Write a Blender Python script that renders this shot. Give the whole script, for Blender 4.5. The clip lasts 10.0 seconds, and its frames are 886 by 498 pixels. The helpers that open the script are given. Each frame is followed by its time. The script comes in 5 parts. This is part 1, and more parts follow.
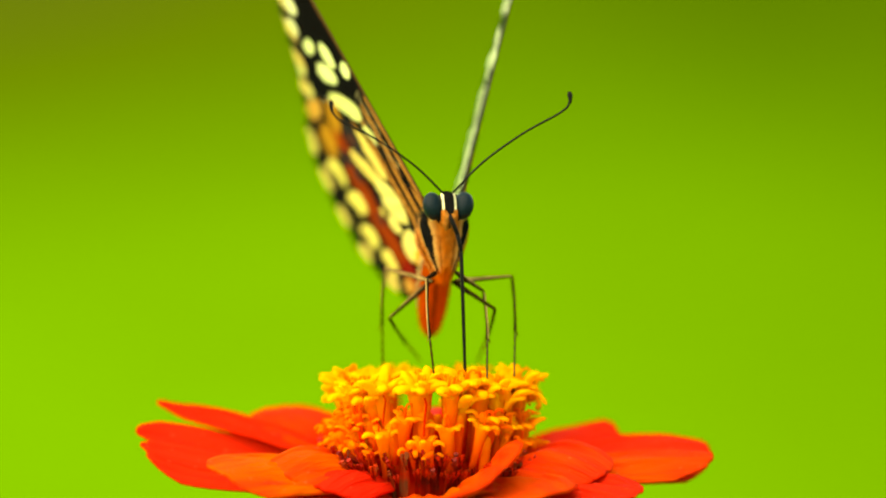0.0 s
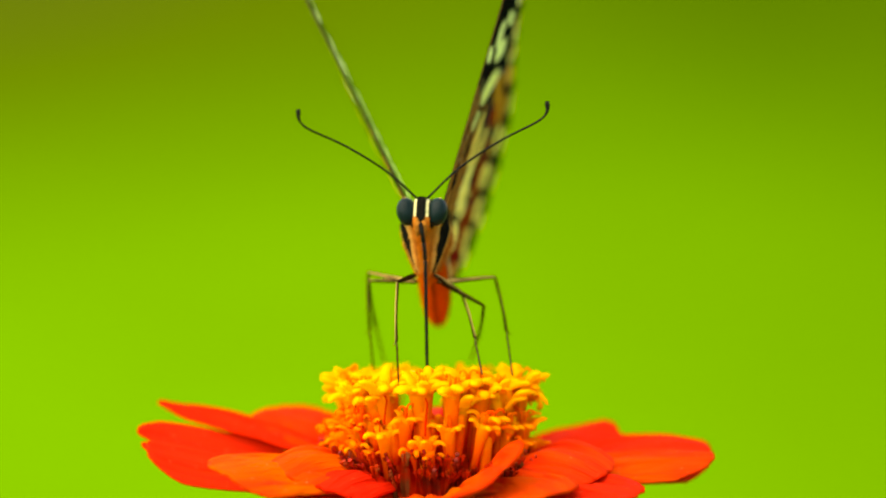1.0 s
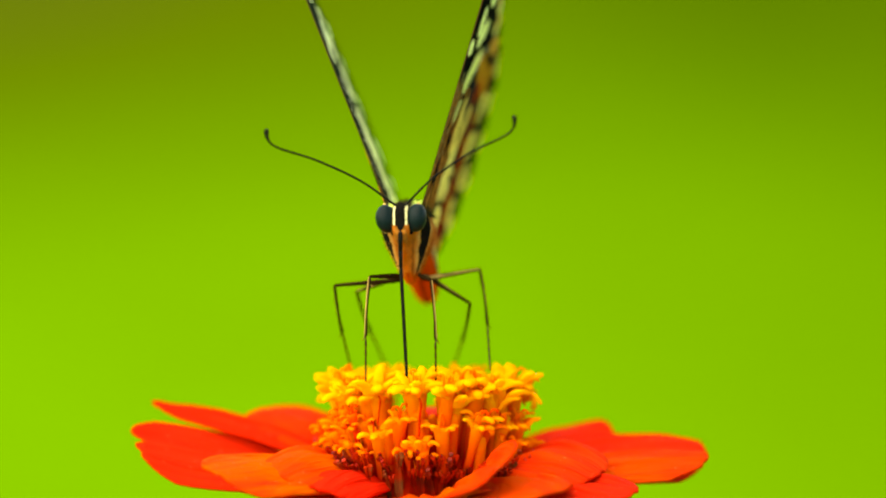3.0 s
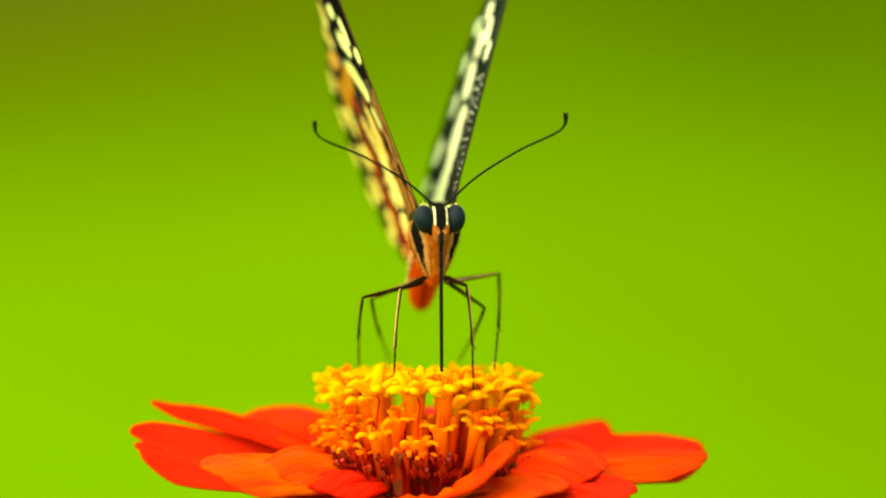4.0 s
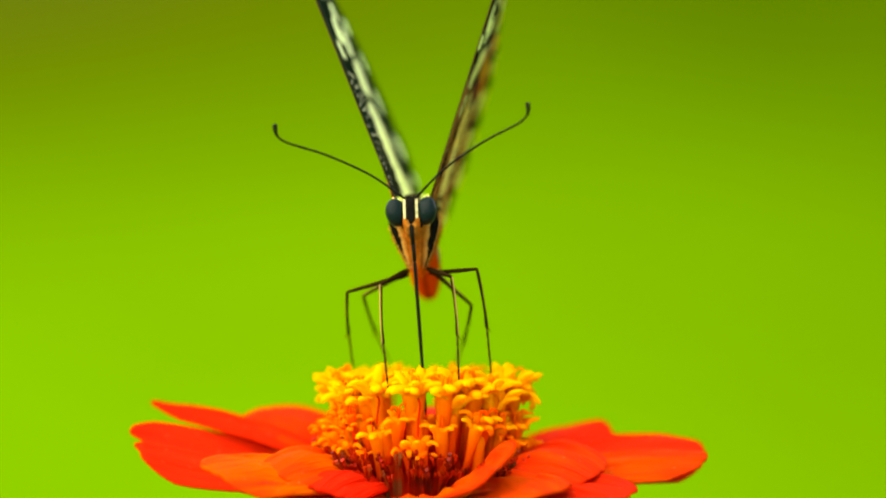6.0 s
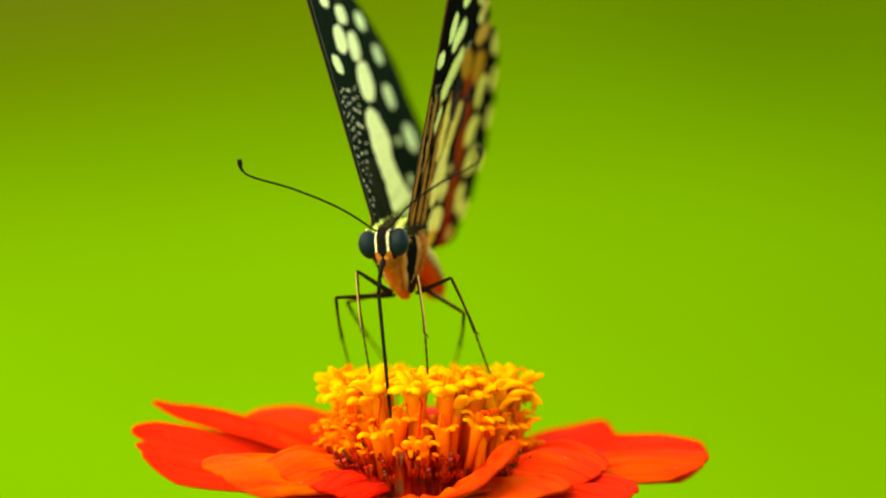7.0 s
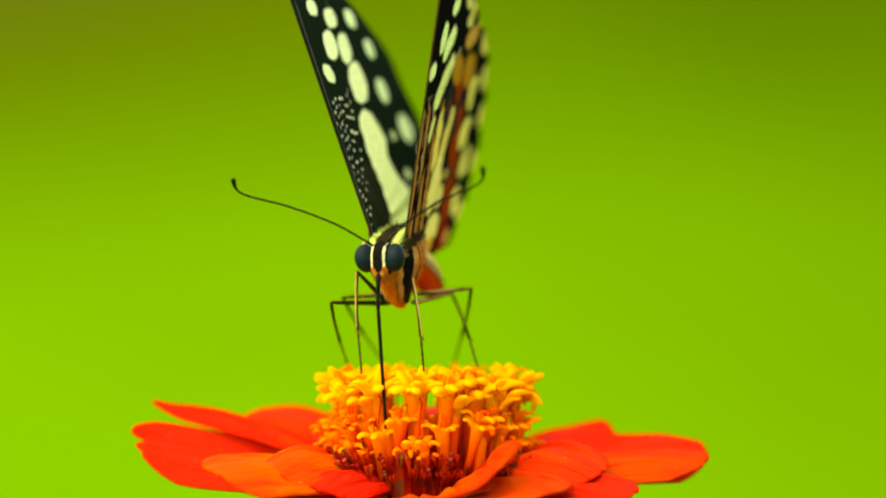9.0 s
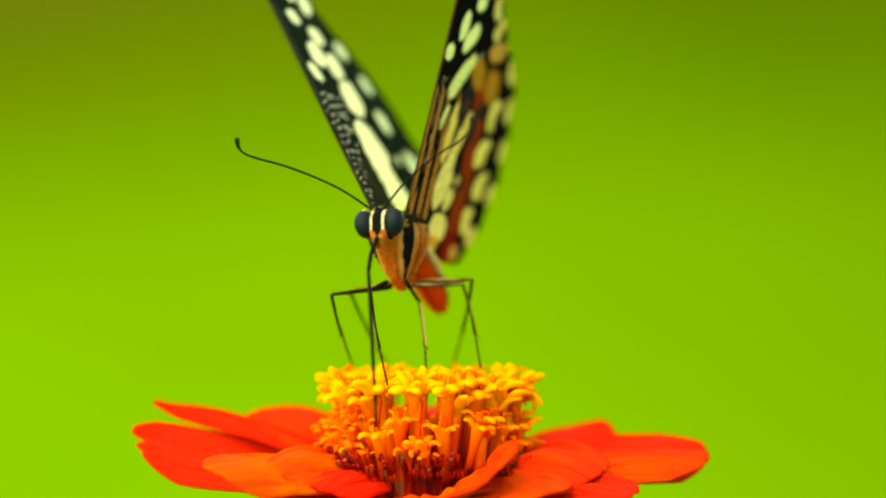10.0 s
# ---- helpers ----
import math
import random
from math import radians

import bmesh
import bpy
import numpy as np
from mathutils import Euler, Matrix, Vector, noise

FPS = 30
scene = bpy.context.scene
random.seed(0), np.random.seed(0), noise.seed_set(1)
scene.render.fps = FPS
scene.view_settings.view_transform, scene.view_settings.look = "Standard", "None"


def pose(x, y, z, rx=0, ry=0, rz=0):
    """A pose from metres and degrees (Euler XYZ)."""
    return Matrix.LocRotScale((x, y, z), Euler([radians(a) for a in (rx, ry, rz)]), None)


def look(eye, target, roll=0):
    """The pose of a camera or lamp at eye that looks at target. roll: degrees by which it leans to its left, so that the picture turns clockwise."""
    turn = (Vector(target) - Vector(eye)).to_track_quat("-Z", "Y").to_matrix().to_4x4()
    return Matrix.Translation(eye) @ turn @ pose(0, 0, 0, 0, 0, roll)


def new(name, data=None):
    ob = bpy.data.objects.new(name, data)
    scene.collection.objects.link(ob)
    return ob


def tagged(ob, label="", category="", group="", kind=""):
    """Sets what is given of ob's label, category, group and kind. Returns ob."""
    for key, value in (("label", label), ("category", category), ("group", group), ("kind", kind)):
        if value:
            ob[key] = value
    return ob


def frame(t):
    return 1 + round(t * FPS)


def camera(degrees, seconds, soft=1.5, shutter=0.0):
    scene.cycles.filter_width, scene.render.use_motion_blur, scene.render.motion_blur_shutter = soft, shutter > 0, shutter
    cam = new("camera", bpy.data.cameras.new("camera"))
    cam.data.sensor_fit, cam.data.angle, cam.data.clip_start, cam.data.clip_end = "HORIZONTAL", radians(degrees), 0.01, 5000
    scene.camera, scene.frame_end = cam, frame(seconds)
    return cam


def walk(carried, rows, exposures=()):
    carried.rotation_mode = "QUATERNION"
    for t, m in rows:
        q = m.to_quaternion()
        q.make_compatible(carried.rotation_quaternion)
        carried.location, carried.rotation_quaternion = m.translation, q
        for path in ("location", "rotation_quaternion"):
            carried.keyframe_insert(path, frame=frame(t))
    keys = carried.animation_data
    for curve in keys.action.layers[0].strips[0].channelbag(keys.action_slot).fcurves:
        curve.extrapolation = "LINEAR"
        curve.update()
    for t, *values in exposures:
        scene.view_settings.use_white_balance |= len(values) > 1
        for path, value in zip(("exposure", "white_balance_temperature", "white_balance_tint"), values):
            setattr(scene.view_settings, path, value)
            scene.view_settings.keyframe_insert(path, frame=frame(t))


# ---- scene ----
MM = 0.001
TOP = 0.600          # height of the flower's disc above the ground

# ---- the camera and the rows by which things move ----
cam = camera(16.0, 10.0, soft=2.0, shutter=0.45)
cam.data.dof.use_dof = True
cam.data.dof.focus_distance = 0.279
cam.data.dof.aperture_fstop = 9.4
AIM = Vector((0.0010, 0.0, TOP + 0.0116))
EYE = AIM + 0.285 * Vector((0, -math.cos(radians(9)), math.sin(radians(9))))
walk(cam, [(0.0, look(EYE, AIM)), (10.0, look(EYE, AIM))], exposures=[(0.0, 1.66, 9000, 12), (10.0, 1.66, 9000, 12)])

# The butterfly: seconds, millimetres from the disc's centre, degrees of turn, nose-up and lean.
BODY = [
    (0, 0.77, 1.06, 12.88, 7.4, 25.9, 0),
    (0.1, 0.49, 1.15, 13.25, 11.7, 28.2, 0.6),
    (0.2, 0.67, 0.86, 14.02, 10.1, 22.4, -0),
    (0.3, 0.14, 0.52, 13.33, 10.5, 17.4, 0.4),
    (0.4, 0.5, -0.11, 11.95, 12.4, 8.6, 0.4),
    (0.5, 0.95, -0.45, 10.87, 11, 4.3, 1.4),
    (0.6, 0.79, -0.66, 11.67, 10.2, 0.9, 1.6),
    (0.7, 0.72, -0.59, 11.73, 8.4, 2.1, 0.8),
    (0.8, 0.65, 0.98, 12.02, 1.2, 23.3, 0.6),
    (0.9, 0.21, 1.06, 13.07, -2.1, 24.5, -0.6),
    (1, -0.32, 0.99, 12.92, -5.5, 20.6, -0.3),
    (1.1, -1.46, 0.8, 12.98, -4.7, 20.9, -1),
    (1.2, -2.03, 0.93, 13.05, -8.1, 23.1, -1),
    (1.3, -2.91, 0.95, 13.06, -0.7, 23, -1.3),
    (1.4, -2.87, 0.7, 13.43, -16.7, 20.4, -2.5),
    (1.5, -3.26, 0.86, 13.28, -13.4, 22.9, -5.2),
    (1.6, -2.92, 0.45, 14.07, -14.3, 16.9, -0.4),
    (1.7, -3.03, 0.44, 14.17, -13.8, 16.6, -0.8),
    (1.8, -3.29, 0.48, 14.18, -13.2, 16.9, -1.6),
    (1.9, -3.17, -0.39, 13.78, -12.5, 4.6, -2.5),
    (2, -3.48, -0.66, 12.37, -11.1, 1.8, -3.8),
    (2.1, -2.8, -0.73, 13.05, -14.5, 0.6, -1.7),
    (2.2, -2.83, -0.65, 11.7, -13.6, 0.9, -2.4),
    (2.3, -2.95, -0.72, 11.7, -14.9, -0.1, -3.6),
    (2.4, -3.36, -0.16, 12.35, -12.4, 7.3, -3),
    (2.5, -2.88, 0.69, 12.75, -6.4, 17.3, -4.3),
    (2.6, -2.25, 0.29, 13.43, -10.7, 13.6, -2.6),
    (2.7, -2.12, 0.27, 13.58, -8.4, 13.1, -3.9),
    (3.8, -1.18, -0.52, 12.93, 0.4, 3, -0.2),
    (3.9, -1.78, 0.29, 13.44, 14.7, 14.9, -0.8),
    (4, 0.03, 0.25, 13.17, 6.7, 13.2, 0.2),
    (4.1, -0.32, 0.24, 13.73, 11.1, 13.8, -1.4),
    (4.2, -0.1, 0, 13.46, 9.5, 10.4, -1.2),
    (4.3, -0.59, 0.52, 13.73, 8.4, 17.5, -1.8),
    (4.4, -0.61, 0.36, 14.03, 8.9, 15.5, -2),
    (4.5, -0.04, 0.57, 13.86, 8.4, 15.6, -0.4),
    (4.6, -0.03, 0.66, 14.27, 8.8, 19.6, -1.9),
    (4.7, 0.21, -0.03, 14.15, 10.2, 10.1, -1.5),
    (4.8, 0.01, -0.58, 13.58, 13, 2.9, -1.3),
    (4.9, -0.06, -0.75, 12.83, 11.8, -0.1, 0.7),
    (5, 0.25, -0.83, 11.47, 11.9, -3.1, 0.6),
    (5.1, 0.76, -1.13, 12.54, 10.3, -5.2, 1.9),
    (5.2, 0.94, -1.08, 12.42, 11.5, -4.3, 1),
    (5.3, 0.28, -0.28, 13.2, 2.6, 6.1, -1.7),
    (5.4, -0.98, 0.57, 13.66, 4.1, 17.9, -2.5),
    (5.5, -0.9, 0.63, 13.65, -3.6, 14.5, -2),
    (5.6, -1.8, 0.34, 14, 3.2, 14.7, -3.9),
    (5.7, -1.18, 0.27, 14.16, -0.5, 13.6, -4.2),
    (6.8, -2.37, -0.36, 13.09, -17.3, 5.1, -3.5),
    (6.9, -2.2, -0.63, 12.13, -16.1, 0.9, -4.1),
    (7, -2.79, -0.18, 12.21, -12.6, 2.5, -7.3),
    (7.1, -2.9, -0.71, 12.47, -14.9, -0.3, -4.7),
    (7.2, -2.84, -0.84, 11.63, -13.8, -2.2, -5.7),
    (7.3, -2.82, -1.22, 12.64, -15.4, -7.4, -5.1),
    (7.4, -3.21, 0.11, 13.37, -26.6, 9.8, -8.3),
    (7.5, -3.86, 0.03, 13.21, -23.3, 11.4, -11.1),
    (7.6, -4.11, -0.07, 13.4, -24.4, 7.5, -8),
    (7.7, -4.13, 0.04, 13.9, -24.4, 9.4, -7.5),
    (7.8, -3.9, 0.08, 14.51, -23.3, 9.9, -7.6),
    (7.9, -3.51, -0.13, 14.07, -22.2, 7.2, -6.9),
    (8, -3.08, 0.15, 12.75, -22.1, 15.6, -8.8),
    (8.1, -3.36, -0.39, 12.83, -22, 4.7, -3.9),
    (8.2, -2.77, -0.97, 11.83, -23.8, -3.2, -2.8),
    (8.3, -3.54, -0.97, 12.86, -21.6, -3.1, -2.9),
    (8.4, -3.08, -0.1, 13.6, -20.6, 8, -6),
    (8.5, -2.32, 0.64, 13.16, -16.5, 19.5, -5.9),
    (8.6, -1.99, 0.57, 13.6, -16.6, 17.2, -8.1),
    (8.7, -2.3, 0.34, 13.99, -15.8, 14.1, -7.2),
    (8.8, -2.58, -0.2, 13.25, -19.4, 6.9, -5.2),
    (8.9, -2.43, -0.97, 12.44, -16.5, -3.2, -4),
    (9, -2.96, -0.89, 11.52, -14.3, -2, -3.6),
    (9.1, -2.77, -1.35, 11.32, -16.1, -8.3, -3.5),
    (9.2, -3.27, -1.13, 11.82, -15.2, -6.5, -6.1),
    (9.3, -3.1, 0.41, 12.92, -8.4, 14.5, -5.7),
    (9.4, -2.31, 0.35, 12.8, -14.8, 14.1, -3.8),
    (9.5, -1.48, 0.67, 13.27, -6.6, 14.2, -6.8),
    (9.6, -2.67, 0.1, 13.23, -5.7, 10.6, -7),
    (9.7, -2.93, 0.23, 13.12, -3.2, 12.7, -6.8),
    (9.8, -2.5, 0.18, 12.93, -3.2, 11.9, -7.3),
    (9.9, -2.5, 0.22, 12.93, -9.7, 12.2, -6.4),
    (10, -2.8, 0.54, 12.77, -17, 12.6, -6.9),
]
# left wings, then right: degrees of opening, turn about the upright and sweep forward
WINGS = [
    (0, 26, 3.8, -0.7, 16.8, -0.4, 2.8),
    (0.1, 25.6, 1.5, 0.6, 22.2, -1.2, 0.8),
    (0.2, 32.8, 0.1, 0.8, 24.5, -1.2, 0.8),
    (0.3, 24.9, -0.2, 0.8, 23.5, -4.3, 0.8),
    (0.4, 13.8, -0.9, 0.8, 13.4, -6.1, 0.8),
    (0.5, 16.5, 4.1, -1.2, 9.9, -4.7, 2.7),
    (0.6, 14.9, 1.9, 0.8, 12.3, -2, 0.8),
    (0.7, 13.8, 2.6, 0.8, 11.9, 2.6, 0.8),
    (0.8, 3.6, 7.4, 0.8, 0, -7.7, 0.8),
    (0.9, 12.5, -9.2, 0.8, 13.2, -3.5, 0.8),
    (1, 27.7, -1.3, 1.7, 14.7, -0.3, 1.1),
    (1.1, 26.5, -5.2, 0.8, 16.7, -1.9, 0.8),
    (1.2, 28.5, -1.7, 0.8, 11.3, -2.8, 0.8),
    (1.3, 40.3, 18.8, 0.7, 14.5, 9.2, 0.8),
    (1.4, 30, 7, 0.8, 12.4, 3.6, 0.8),
    (1.5, 32.1, 16.3, 0.8, 12.3, 0.7, 1.6),
    (1.6, 24.5, 2.4, 0.8, 17.4, 4.3, 0.8),
    (1.7, 24, 1.1, 0.8, 19.9, 3.1, 0.8),
    (1.8, 25.5, 4.4, 0.8, 20.5, 1.9, 0.8),
    (1.9, 14.4, 5.3, 0.8, 8.4, -0.8, 0.8),
    (2, 13.8, 0.3, 1.6, 17.1, -6, -0.7),
    (2.1, 11.7, 7, 0.8, 5.6, -7.3, 0.8),
    (2.2, 20.9, 8.3, 0.8, 12.4, 0.5, 0.8),
    (2.3, 15.3, 6.5, 0.8, 12.5, 1.3, 0.8),
    (2.4, 20.9, 5.6, 0.8, 9.3, 0.5, 0.8),
    (2.5, 25, -1.4, 1.7, 22.2, -5.4, 0.9),
    (2.6, 22.4, 4.7, 0.8, 19.3, 0.6, 0.8),
    (2.7, 19.9, 2.7, 0.8, 20.3, -1.3, 0.8),
    (3.8, 18.1, 4.8, 0.8, 10.4, 6, 0.8),
    (3.9, 18.7, 3.5, 0.8, 9.5, 4, 0.8),
    (4, 19.8, 0.9, 0.5, 15.7, 2.6, 1.9),
    (4.1, 20.4, 0.7, 0.8, 18.5, 1, 0.8),
    (4.2, 17.8, 2.3, 0.8, 17.4, -0.6, 0.8),
    (4.3, 17.3, 1.4, 0.8, 18.5, 0.9, 0.8),
    (4.4, 16.3, 2.7, 0.8, 20, 1.2, 0.8),
    (4.5, 21.8, 0.9, 0.3, 17.8, 4.3, 2.5),
    (4.6, 17.4, 1.8, 0.8, 20, 3.5, 0.8),
    (4.7, 17.9, 1.2, 0.8, 18, 2.6, 0.8),
    (4.8, 17.5, 1.5, 0.8, 15.9, -1.2, 0.8),
    (4.9, 14.9, 2.3, 0.8, 12.3, -2.9, 0.8),
    (5, 16.3, 1.3, -0.2, 10.8, -1.2, 2.2),
    (5.1, 9.8, 0.5, 0.8, 11.8, -2.9, 0.8),
    (5.2, 9.9, 0.9, 0.8, 7.2, 1.2, 0.8),
    (5.3, 12.6, 2, 0.8, 14.9, -0.1, 0.8),
    (5.4, 20.2, 1.4, 0.8, 19.5, -5, 0.8),
    (5.5, 16.5, -10.3, 0.8, 16.5, -5.8, 1.5),
    (5.6, 22.2, 3.4, 0.8, 12.9, 3.6, 0.8),
    (5.7, 18.5, -5.6, 0.8, 21.1, -0.1, 0.8),
    (6.8, 17, 2.1, 0.8, 19.6, 3, 0.8),
    (6.9, 12.4, 2.2, 0.8, 16, 3.7, 0.8),
    (7, 9.8, -2.1, 0.3, 17.7, -1.4, 1.5),
    (7.1, 11.8, 5.3, 0.8, 15.5, 1.3, 0.8),
    (7.2, 9.8, 2.8, 0.8, 17, 0.5, 0.8),
    (7.3, -0.3, 8.1, 0.8, 8, 0.8, 0.8),
    (7.4, 7.4, 8.7, 0.8, 18.4, -0.1, 0.8),
    (7.5, 17.3, -5.2, -2.3, 31.3, -7.9, 1.5),
    (7.6, 8.9, 7.9, 0.8, 20.9, -0.6, 0.8),
    (7.7, 15.6, 5.5, 0.8, 28.4, 1.9, 0.8),
    (7.8, 15.6, 4.6, 0.8, 27, -0.5, 0.8),
    (7.9, 10.8, 11.7, 0.8, 19, 0.5, 0.8),
    (8, 3.1, 14.4, 0.8, 10.4, -15.1, -0.9),
    (8.1, 7.8, 7.2, 0.8, 17.1, -1.9, 0.8),
    (8.2, 4.6, 9, 0.8, 16.7, -0.5, 0.8),
    (8.3, 7.7, 8.2, 0.8, 16.5, -1.1, 0.8),
    (8.4, 14, 4, 0.8, 23.8, 3.9, 0.8),
    (8.5, 23.1, -7.4, 2.4, 19.2, -1.5, 0.8),
    (8.6, 12.5, 0.1, 0.8, 24.8, 0.5, 0.8),
    (8.7, 17.1, -1.3, 0.8, 25.8, -0.4, 0.8),
    (8.8, 14, 3, 0.8, 23.6, 4.7, 0.8),
    (8.9, 8.8, 1.7, 0.8, 20.1, 1.3, 0.8),
    (9, 14.4, -0.8, 1.8, 12.5, 0.9, 0.1),
    (9.1, 9.3, 5.6, 0.8, 16.5, 3.1, 0.8),
    (9.2, 9.3, 8.7, 0.8, 7.8, 7.6, 0.8),
    (9.3, 19.5, 3, 0.8, 14.1, 5.8, 0.8),
    (9.4, 15, 1.5, 0.8, 20.1, 0.3, 0.8),
    (9.5, 16, 9.1, 0.2, 13.6, 2.7, 1.9),
    (9.6, 13.9, 1.9, 0.8, 20.7, -1.3, 0.8),
    (9.7, 15, 6, 0.8, 14.5, 2.4, 0.8),
    (9.8, 8, 0.1, 0.8, 20, 2.4, 0.8),
    (9.9, 15, -3.6, 0.8, 19.4, -1.6, 0.8),
    (10, 23.7, -2.7, 1.1, 17.6, -0, 1),
]
FEED = [
    (0, 3.03, -6.2),
    (0.1, 2.88, -6.2),
    (0.2, 2.22, -6.2),
    (0.3, 1.86, -6.2),
    (0.4, 2.22, -6.2),
    (0.5, 2.22, -6.2),
    (0.6, 2.02, -6.2),
    (0.7, 1.71, -6.2),
    (0.8, 1.36, -6.2),
    (0.9, 0.34, -6.2),
    (1, -0.37, -6.2),
    (1.1, -2, -6.2),
    (1.2, -3.16, -6.2),
    (1.3, -3.27, -6.2),
    (1.4, -4.99, -6.2),
    (1.5, -5.3, -6.2),
    (1.6, -4.69, -6.2),
    (1.7, -4.99, -6.2),
    (1.8, -4.84, -6.2),
    (1.9, -4.99, -6.2),
    (2, -5.04, -6.2),
    (2.1, -4.69, -6.2),
    (2.2, -4.49, -6.2),
    (2.3, -5.2, -6.2),
    (2.4, -4.99, -6.2),
    (2.5, -4.38, -6.2),
    (2.6, -2.81, -6.2),
    (2.7, -2.35, -6.2),
    (3.8, -1.11, -7.5),
    (3.9, 0.2, -7.5),
    (4, 0.9, -7.5),
    (4.1, 1.7, -7.5),
    (4.2, 1.7, -7.5),
    (4.3, 1.05, -6.2),
    (4.4, 0.85, -6.2),
    (4.5, 1.56, -6.2),
    (4.6, 1.86, -6.2),
    (4.7, 2.22, -6.2),
    (4.8, 2.02, -6.2),
    (4.9, 1.71, -6.2),
    (5, 1.71, -6.2),
    (5.1, 1.86, -6.2),
    (5.2, 2.22, -6.2),
    (5.3, 1.36, -6.2),
    (5.4, 1.2, -6.2),
    (5.5, -0.83, -6.2),
    (5.6, -0.17, -6.2),
    (5.7, 0.04, -6.2),
    (6.8, -3.62, -7.5),
    (6.9, -3.62, -7.5),
    (7, -3.72, -7.5),
    (7.1, -3.62, -7.5),
    (7.2, -3.77, -7.5),
    (7.3, -3.92, -7.5),
    (7.4, -4.63, -7.5),
    (7.5, -5.63, -7.5),
    (7.6, -5.28, -7.5),
    (7.7, -6.08, -7.5),
    (7.8, -5.93, -7.5),
    (7.9, -5.43, -6.2),
    (8, -4.98, -6.2),
    (8.1, -4.78, -6.2),
    (8.2, -4.78, -6.2),
    (8.3, -5.13, -7.5),
    (8.4, -5.43, -7.5),
    (8.5, -4.83, -7.5),
    (8.6, -3.47, -7.5),
    (8.7, -3.77, -7.5),
    (8.8, -4.12, -7.5),
    (8.9, -4.43, -7.5),
    (9, -4.17, -7.5),
    (9.1, -4.12, -7.5),
    (9.2, -3.77, -7.5),
    (9.3, -2.97, -7.5),
    (9.4, -3.12, -7.5),
    (9.5, -1.21, -7.5),
    (9.6, -2.77, -7.5),
    (9.7, -1.46, -7.5),
    (9.8, -3.27, -7.5),
    (9.9, -3.27, -7.5),
    (10, -4.98, -7.5),
]
